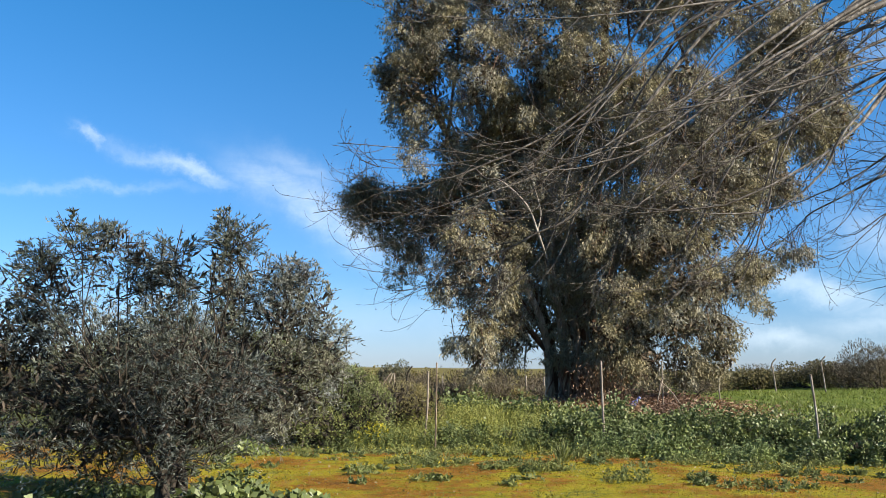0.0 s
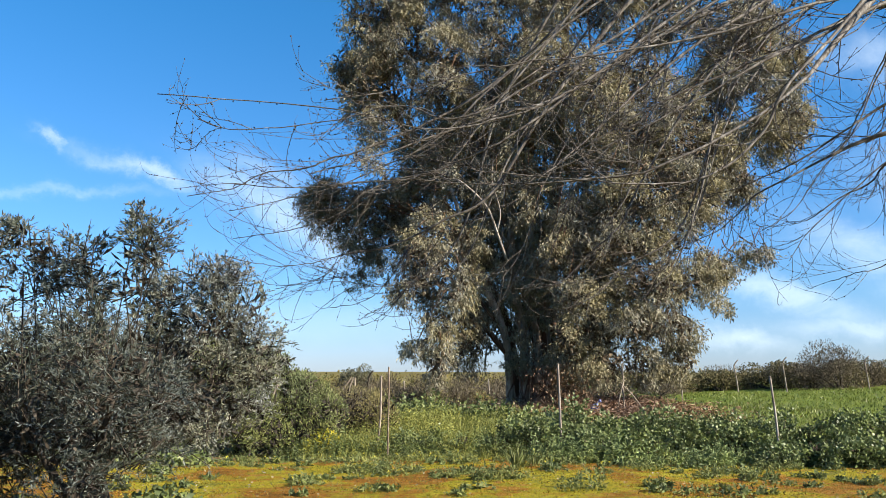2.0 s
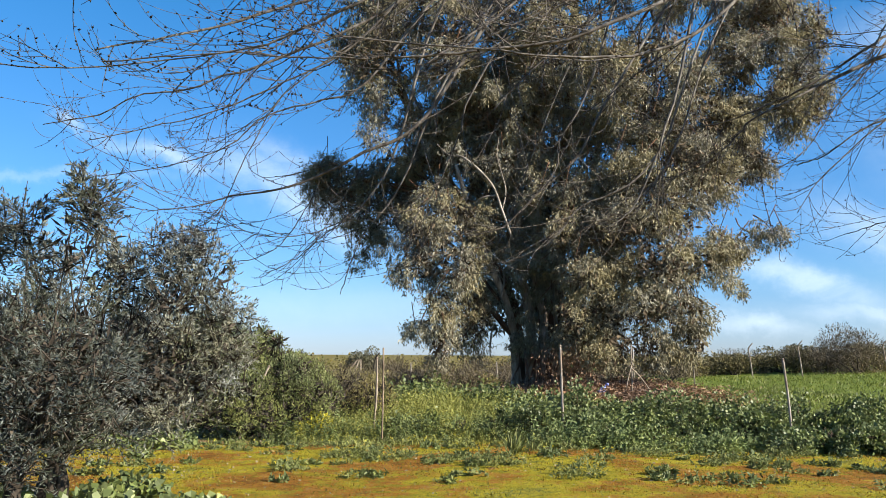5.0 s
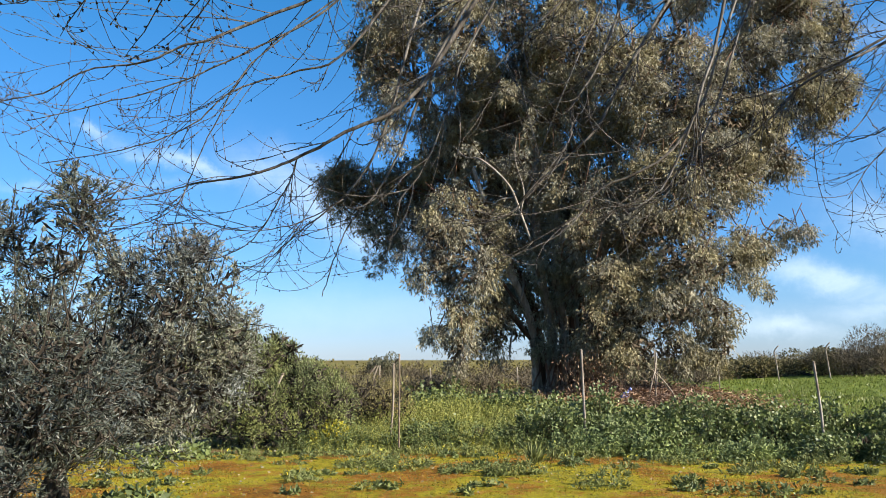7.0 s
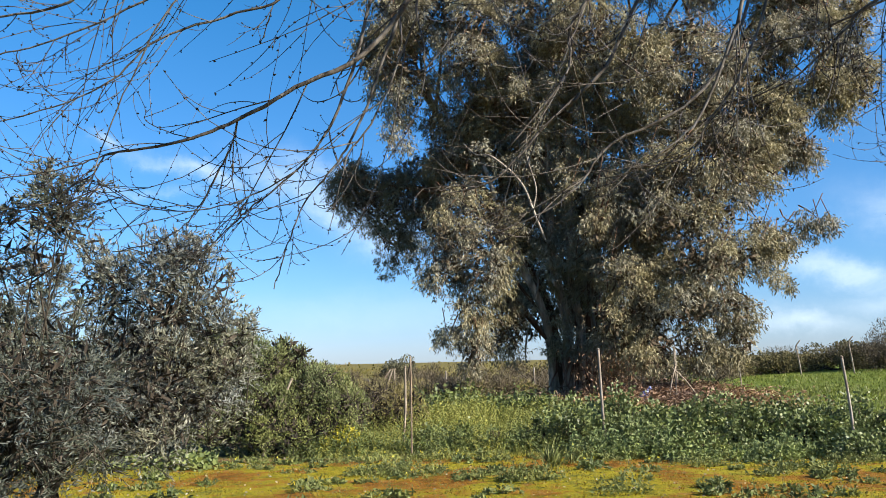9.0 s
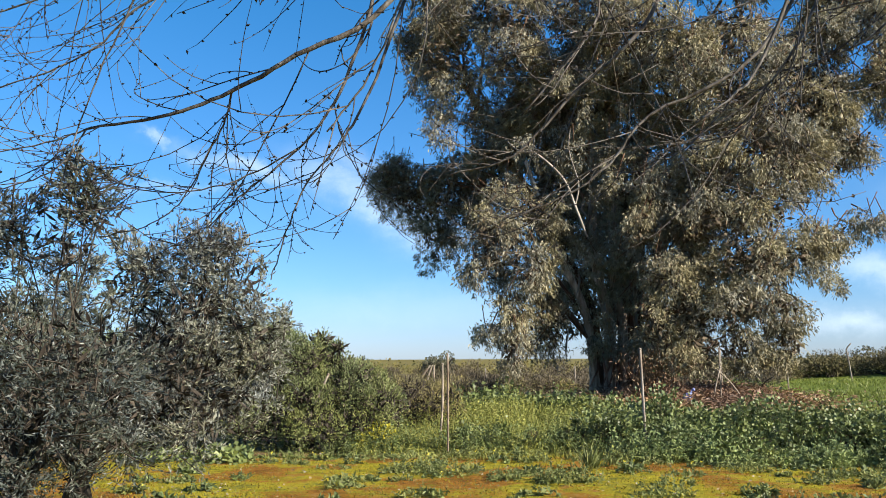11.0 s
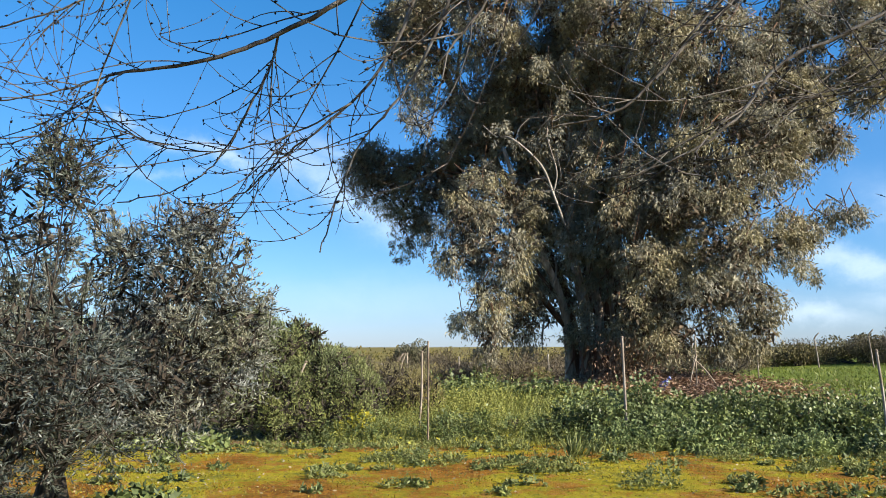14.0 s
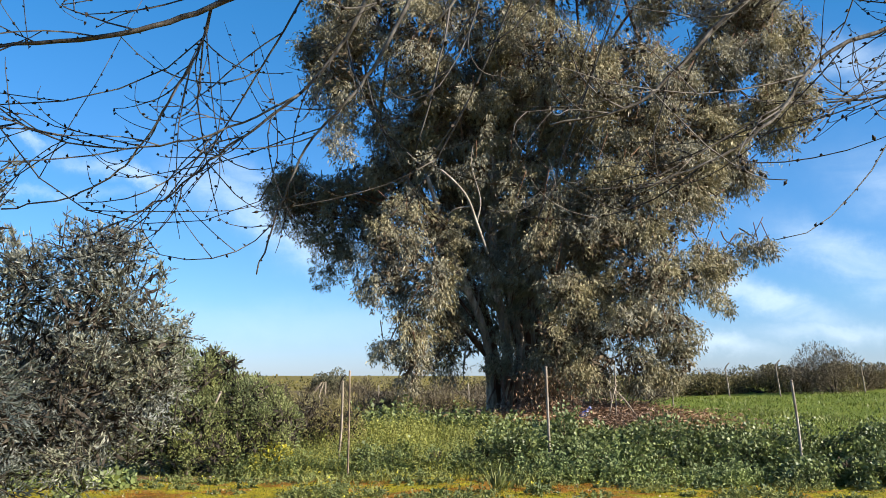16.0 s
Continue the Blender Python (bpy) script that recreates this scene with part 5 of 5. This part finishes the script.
# ---------------------------------------------------------------- bare tree overhead
def bare_tree():
    tree = thing("bare_tree", "leafless tree with long drooping twigs set with dark buds", "tree", (4.2, 3.6, 0))
    o = np.array([4.2, 3.6, 0])
    acc = Acc()
    acc.add(*tube(spline([(0, 0, -0.2), (0.03, 0.02, 0.8), (-0.06, 0.03, 1.7), (-0.3, 0.05, 2.55)], 6), [0.24, 0.17, 0.15, 0.13], 14, 0.05))
    part("trunk", acc, TWIG, tree)
    fork = (3.9, 3.65, 2.5)
    # each limb: thickness at points along it, how thickly twigs stand on it, and its line from the fork on
    limbs = [
        ((0.045, 0.017, 0.007, 0.0045, 0.003, 0.0015), 0.7, [fork, (3.1, 3.4, 3.05), (2.68, 3.3, 2.94), (2.36, 3.2, 2.75), (1.99, 3.1, 2.52), (1.74, 3.0, 2.34), (1.53, 2.9, 2.25), (1.24, 2.8, 2.12), (1.06, 2.7, 2.04)]),
        ((0.03, 0.009, 0.005, 0.0035, 0.0018), 0.8, [fork, (3.1, 3.4, 3.0), (2.63, 3.2, 2.83), (2.33, 3.1, 2.64), (2.04, 3.0, 2.42), (1.82, 2.9, 2.20), (1.65, 2.8, 2.04)]),
        ((0.03, 0.011, 0.008, 0.005, 0.002), 0.6, [fork, (3.0, 3.1, 2.85), (2.36, 2.75, 2.34), (2.23, 2.73, 2.15), (2.1, 2.7, 2.04), (1.96, 2.67, 2.0), (1.75, 2.62, 2.0), (1.5, 2.6, 2.02)]),
        ((0.03, 0.011, 0.007, 0.004, 0.0015), 0.8, [fork, (3.1, 3.1, 2.75), (2.47, 2.8, 2.54), (2.15, 2.74, 2.43), (1.85, 2.68, 2.35), (1.59, 2.62, 2.30), (1.33, 2.56, 2.22), (1.13, 2.5, 2.17)]),
        ((0.03, 0.011, 0.007, 0.004, 0.0015), 0.6, [fork, (2.9, 3.0, 2.95), (1.97, 2.7, 2.71), (1.69, 2.62, 2.64), (1.35, 2.55, 2.59), (1.07, 2.5, 2.58), (0.95, 2.45, 2.58)]),
        ((0.03, 0.010, 0.006, 0.004, 0.0015), 0.6, [fork, (2.9, 3.1, 2.95), (2.2, 2.8, 2.6), (1.8, 2.7, 2.30), (1.67, 2.66, 2.21), (1.55, 2.62, 2.16), (1.38, 2.58, 2.12), (1.15, 2.54, 2.16), (0.73, 2.5, 2.19)]),
        ((0.03, 0.009, 0.006, 0.003, 0.0015), 0.7, [fork, (2.9, 3.1, 2.75), (2.3, 2.75, 2.25), (1.94, 2.65, 2.04), (1.76, 2.65, 2.01), (1.64, 2.65, 2.0), (1.49, 2.65, 2.0), (1.3, 2.65, 2.01), (1.1, 2.65, 2.0)]),
        ((0.03, 0.009, 0.006, 0.003, 0.0015), 0.7, [fork, (2.9, 3.1, 2.95), (2.0, 2.8, 2.45), (1.59, 2.68, 2.14), (1.43, 2.68, 2.06), (1.34, 2.68, 2.03), (1.06, 2.68, 2.0), (0.87, 2.68, 2.01)]),
        ((0.03, 0.009, 0.005, 0.003, 0.0015), 0.6, [fork, (2.9, 3.1, 3.05), (1.8, 2.8, 2.4), (1.47, 2.7, 2.19), (1.29, 2.7, 2.22), (1.1, 2.7, 2.18), (0.87, 2.7, 2.16), (0.76, 2.7, 2.19)]),
        # the long limb that hangs over the olive trees, and its children
        ((0.03, 0.012, 0.007, 0.005, 0.004, 0.0025), 0.5, [fork, (3.2, 3.8, 3.5), (2.4, 3.9, 3.3), (1.85, 3.92, 2.7), (1.56, 3.88, 2.25), (1.37, 3.85, 2.13), (1.24, 3.84, 2.06), (1.12, 3.82, 2.01), (0.96, 3.79, 1.98)]),
        ((0.02, 0.009, 0.006, 0.004, 0.0025), 0.8, [fork, (3.2, 3.8, 3.5), (2.2, 3.85, 3.2), (1.5, 3.85, 2.64), (1.06, 3.8, 2.41), (0.92, 3.8, 2.37), (0.82, 3.8, 2.33), (0.65, 3.8, 2.31), (0.53, 3.8, 2.25), (0.35, 3.8, 2.22)]),
        ((0.02, 0.008, 0.005, 0.003, 0.002), 0.8, [fork, (3.2, 3.8, 3.3), (2.2, 3.75, 3.1), (1.6, 3.7, 2.66), (1.35, 3.7, 2.42), (1.12, 3.7, 2.30), (0.92, 3.7, 2.22), (0.75, 3.7, 2.18), (0.55, 3.7, 2.14)]),
        ((0.004, 0.003, 0.0022, 0.0012), 0.4, [(1.75, 3.7, 2.7), (1.2, 3.7, 2.32), (1.05, 3.72, 2.12), (0.97, 3.74, 1.95), (0.93, 3.76, 1.84)]),
        ((0.003, 0.0022, 0.0012), 0.6, [(0.96, 3.79, 1.98), (0.86, 3.78, 1.95), (0.70, 3.78, 1.94), (0.5, 3.78, 1.98)]),
        ((0.003, 0.0022, 0.0012), 0.6, [(0.96, 3.79, 1.98), (0.93, 3.78, 1.92), (0.86, 3.78, 1.88), (0.72, 3.78, 1.85)]),
        ((0.02, 0.008, 0.005, 0.0032, 0.0015), 0.55, [fork, (3.2, 3.8, 3.6), (2.3, 3.85, 3.4), (1.7, 3.82, 2.75), (1.39, 3.8, 2.35), (1.25, 3.8, 2.29), (1.07, 3.8, 2.24), (0.96, 3.8, 2.15), (0.80, 3.8, 2.09), (0.54, 3.8, 2.05)]),
        ((0.0035, 0.003, 0.0022, 0.0012), 0.6, [(1.24, 3.84, 2.06), (1.22, 3.86, 2.01), (1.17, 3.88, 1.93), (1.11, 3.91, 1.86), (1.03, 3.93, 1.81), (0.90, 3.95, 1.79)]),
        ((0.003, 0.002, 0.0012), 0.7, [(1.35, 3.93, 1.96), (1.23, 3.9, 1.89), (1.08, 3.9, 1.87), (0.96, 3.9, 1.90), (0.88, 3.9, 1.96)]),
        ((0.03, 0.012, 0.007, 0.004, 0.0028, 0.0012), 0.6, [fork, (3.2, 3.9, 3.6), (2.2, 4.0, 3.5), (1.65, 3.98, 2.75), (1.47, 3.97, 2.20), (1.39, 3.97, 2.03), (1.30, 3.97, 1.94), (1.22, 3.97, 1.88), (1.14, 3.97, 1.81), (1.04, 3.97, 1.76)]),
        ((0.03, 0.009, 0.005, 0.003, 0.0012), 0.5, [fork, (3.2, 3.9, 3.5), (2.2, 4.0, 3.2), (1.68, 3.96, 2.5), (1.51, 3.95, 2.11), (1.44, 3.95, 1.98), (1.37, 3.95, 1.90), (1.32, 3.95, 1.79), (1.29, 3.95, 1.69)]),
        ((0.02, 0.008, 0.005, 0.004, 0.003, 0.0015), 0.6, [fork, (3.2, 3.9, 3.3), (2.55, 3.8, 2.72), (2.26, 3.7, 2.08), (2.04, 3.7, 1.93), (1.98, 3.7, 1.86), (1.92, 3.7, 1.81), (1.8, 3.7, 1.76)]),
        ((0.02, 0.008, 0.006, 0.004, 0.0015), 0.6, [fork, (3.2, 3.9, 3.4), (2.5, 3.8, 2.8), (2.15, 3.74, 2.3), (2.03, 3.7, 2.08), (1.92, 3.7, 1.98), (1.81, 3.7, 1.87), (1.7, 3.7, 1.84)]),
        ((0.02, 0.007, 0.004, 0.003, 0.0015), 0.5, [fork, (3.2, 4.0, 3.2), (2.6, 3.9, 2.7), (2.33, 3.8, 2.12), (2.25, 3.8, 2.0), (2.2, 3.8, 1.92), (2.08, 3.8, 1.90)]),
        ((0.02, 0.007, 0.004, 0.0015), 0.5, [fork, (3.1, 3.5, 3.2), (2.45, 3.35, 2.8), (2.22, 3.3, 2.11), (2.17, 3.3, 1.97), (2.12, 3.3, 1.86), (2.05, 3.3, 1.80)]),
        ((0.02, 0.006, 0.003, 0.0015), 0.5, [fork, (3.1, 3.6, 3.3), (2.2, 3.45, 2.9), (1.76, 3.4, 2.24), (1.69, 3.4, 2.06), (1.63, 3.4, 1.92), (1.57, 3.4, 1.84)]),
        ((0.02, 0.006, 0.003, 0.0015), 0.5, [fork, (3.1, 3.6, 3.3), (2.3, 3.45, 2.8), (2.02, 3.4, 2.17), (1.95, 3.4, 2.05), (1.94, 3.4, 1.97), (1.84, 3.4, 1.85)]),
        # dark limbs against the sky on the sunny side
        ((0.03, 0.011, 0.008, 0.006, 0.004, 0.0015), 0.9, [fork, (3.55, 4.0, 2.85), (3.29, 4.2, 2.7), (3.1, 4.2, 2.58), (2.92, 4.2, 2.46), (2.73, 4.2, 2.37), (2.57, 4.2, 2.31), (2.34, 4.2, 2.28)]),
        ((0.03, 0.009, 0.006, 0.004, 0.0015), 0.9, [fork, (3.5, 4.0, 2.62), (3.28, 4.2, 2.44), (3.2, 4.2, 2.35), (3.06, 4.2, 2.28), (2.93, 4.2, 2.19), (2.84, 4.2, 2.16)]),
        ((0.02, 0.005, 0.003, 0.0015), 0.9, [fork, (3.5, 4.0, 2.2), (3.25, 4.2, 2.0), (3.1, 4.2, 1.95), (3.0, 4.2, 1.92)]),
        ((0.02, 0.006, 0.004, 0.002), 0.9, [fork, (3.4, 4.0, 3.1), (3.29, 4.2, 2.9), (3.2, 4.2, 2.72), (3.1, 4.2, 2.53), (3.07, 4.2, 2.48)]),
        ((0.02, 0.005, 0.003, 0.0015), 0.9, [fork, (3.4, 4.0, 2.9), (3.29, 4.2, 2.65), (3.24, 4.2, 2.5), (3.19, 4.2, 2.36)]),
        ((0.02, 0.007, 0.004, 0.0015), 0.7, [fork, (3.6, 4.5, 3.1), (3.48, 4.6, 3.0), (3.33, 4.6, 2.7), (3.15, 4.6, 2.49), (3.02, 4.6, 2.31), (2.85, 4.6, 2.2)]),
        ((0.02, 0.007, 0.004, 0.0015), 0.7, [fork, (3.7, 4.5, 2.7), (3.47, 4.6, 2.54), (3.29, 4.6, 2.39), (3.09, 4.6, 2.21), (2.98, 4.6, 2.06)]),
        ((0.02, 0.006, 0.004, 0.0015), 0.7, [fork, (3.2, 3.9, 2.5), (2.62, 3.8, 2.24), (2.53, 3.8, 2.17), (2.43, 3.8, 2.08), (2.3, 3.8, 2.02)]),
        ((0.02, 0.008, 0.004, 0.0015), 0.6, [fork, (3.2, 4.4, 3.6), (2.5, 4.7, 3.4), (2.1, 4.8, 2.7), (1.9, 4.8, 2.2), (1.8, 4.8, 1.95)]),
        ((0.02, 0.008, 0.004, 0.0015), 0.9, [fork, (3.0, 3.3, 2.75), (2.4, 3.1, 2.5), (2.05, 3.1, 2.35), (1.8, 3.1, 2.2), (1.6, 3.1, 2.08)]),
        ((0.02, 0.008, 0.004, 0.0015), 0.9, [fork, (3.0, 3.1, 2.7), (2.4, 2.9, 2.45), (2.1, 2.85, 2.28), (1.85, 2.85, 2.15), (1.65, 2.85, 2.06)]),
        ((0.02, 0.008, 0.004, 0.0015), 0.9, [fork, (3.0, 3.5, 2.9), (2.5, 3.4, 2.7), (2.2, 3.4, 2.5), (1.95, 3.4, 2.3), (1.75, 3.4, 2.1)]),
    ]
    fine, buds = Acc(), Acc()

    def budline(line, r, every):
        seg = np.linalg.norm(np.diff(line, axis=0), axis=1).sum()
        n = int(seg / every)
        if n < 1:
            return
        t = (np.arange(n) + 0.7 + 0.25 * rnd.normal(size=n)).clip(0.1, n - 0.05) / n * (len(line) - 1)
        i = np.minimum(t.astype(int), len(line) - 2)
        p = line[i] + (line[i + 1] - line[i]) * (t - i)[:, None]
        for q in p:
            d = unit(rnd.normal(size=3))
            c = q - o + d * (r + 0.0016)
            k = 0.55 + 0.35 * rnd.random()
            u = unit(np.cross(d, rnd.normal(size=3))) * 0.0027 * k
            w = np.cross(d, u)
            buds.add([c - d * 0.0035 * k, c + u, c + w, c - u, c - w, c + d * 0.0055 * k], [(0, 3, 2, 1), (0, 1, 4, 3), (5, 1, 2, 3), (5, 3, 4, 1)])

    def twig(start, way, length, r, level, deepest, into):
        steps = 7
        pts = [np.array(start)]
        w = unit(way)
        curl = rnd.normal(size=3) * 0.12 + np.array([0, 0, -0.05 if level == 0 else 0.03])
        for s in range(steps):
            w = unit(w + np.array([-0.02, 0, 0.026 * s]) + curl + rnd.normal(size=3) * 0.055)
            pts.append(pts[-1] + w * length / steps)
        line = np.array(pts)
        if (line[:, 1] < 2.25).any() or (line[:, 2] < 1.69).any() or ((line[:, 1] < 3.2) & (line[:, 2] < 1.93)).any():
            return
        into.add(*tube(line - o, [r, r * 0.8, r * 0.45], 3))
        budline(line, r * 0.7, 0.034)
        if level < deepest:
            for k in range(1, steps):
                if rnd.random() < (0.4 if level == 0 else 0.25):
                    side = unit(np.cross(w, rnd.normal(size=3)))
                    twig(line[k], w * 0.9 + side * 0.5, length * (0.35 + 0.3 * rnd.random()), r * 0.7, level + 1, deepest, into)

    single = 0
    for number, (radii, thick, pts) in enumerate(limbs):
        line = spline(pts, 6)
        line[1:-1] += rnd.normal(size=(len(line) - 2, 3)) * 0.0012
        if number > 1 and number != 9:
            radii = tuple(r if i == 0 and r > 0.015 else max(r * (0.42 if number < 9 else 0.62), 0.0012) for i, r in enumerate(radii))
        acc = Acc()
        acc.add(*tube(line - o, radii, 8, 0.05))
        limb = part("branch", acc, TWIG, tree)
        m = len(line)
        first = int(m * 0.25) if pts[0] is fork else 2
        rs = np.interp(np.linspace(0, 1, m), np.linspace(0, 1, len(radii)), radii)
        for i in range(first, m - 1):
            for again in range(2):
                if rnd.random() < thick * (0.85 - 0.55 * i / m if number < 9 else 0.40):
                    d = unit(line[min(i + 1, m - 1)] - line[i - 1])
                    side = unit(np.cross(d, rnd.normal(size=3)))
                    s = 1 - i / m
                    apart = number >= 9 and line[i][2] < 2.6 and single < 290
                    into = Acc() if apart else fine
                    twig(line[i], d * 0.85 + side * 0.72 + np.array([0, 0, -0.14]), 0.11 + 0.36 * rnd.random() ** 1.4 * (0.2 + 1.25 * s if number < 9 else 0.55 + s), float(np.clip(rs[i] * 0.4, 0.0012, 0.0024)), 0, 2 if number < 9 else 1, into)
                    if apart and into.n:
                        part("twig", into, TWIG_THIN, limb)
                        single += 1
        budline(line[int(m * 0.55):], 0.002, 0.032)
    tagged(part("twig_mass", fine, TWIG_THIN, tree, "fine drooping twigs"), kind="stuff")
    tagged(part("bud_mass", buds, BUD, tree, "small dark buds"), kind="stuff")


bare_tree()
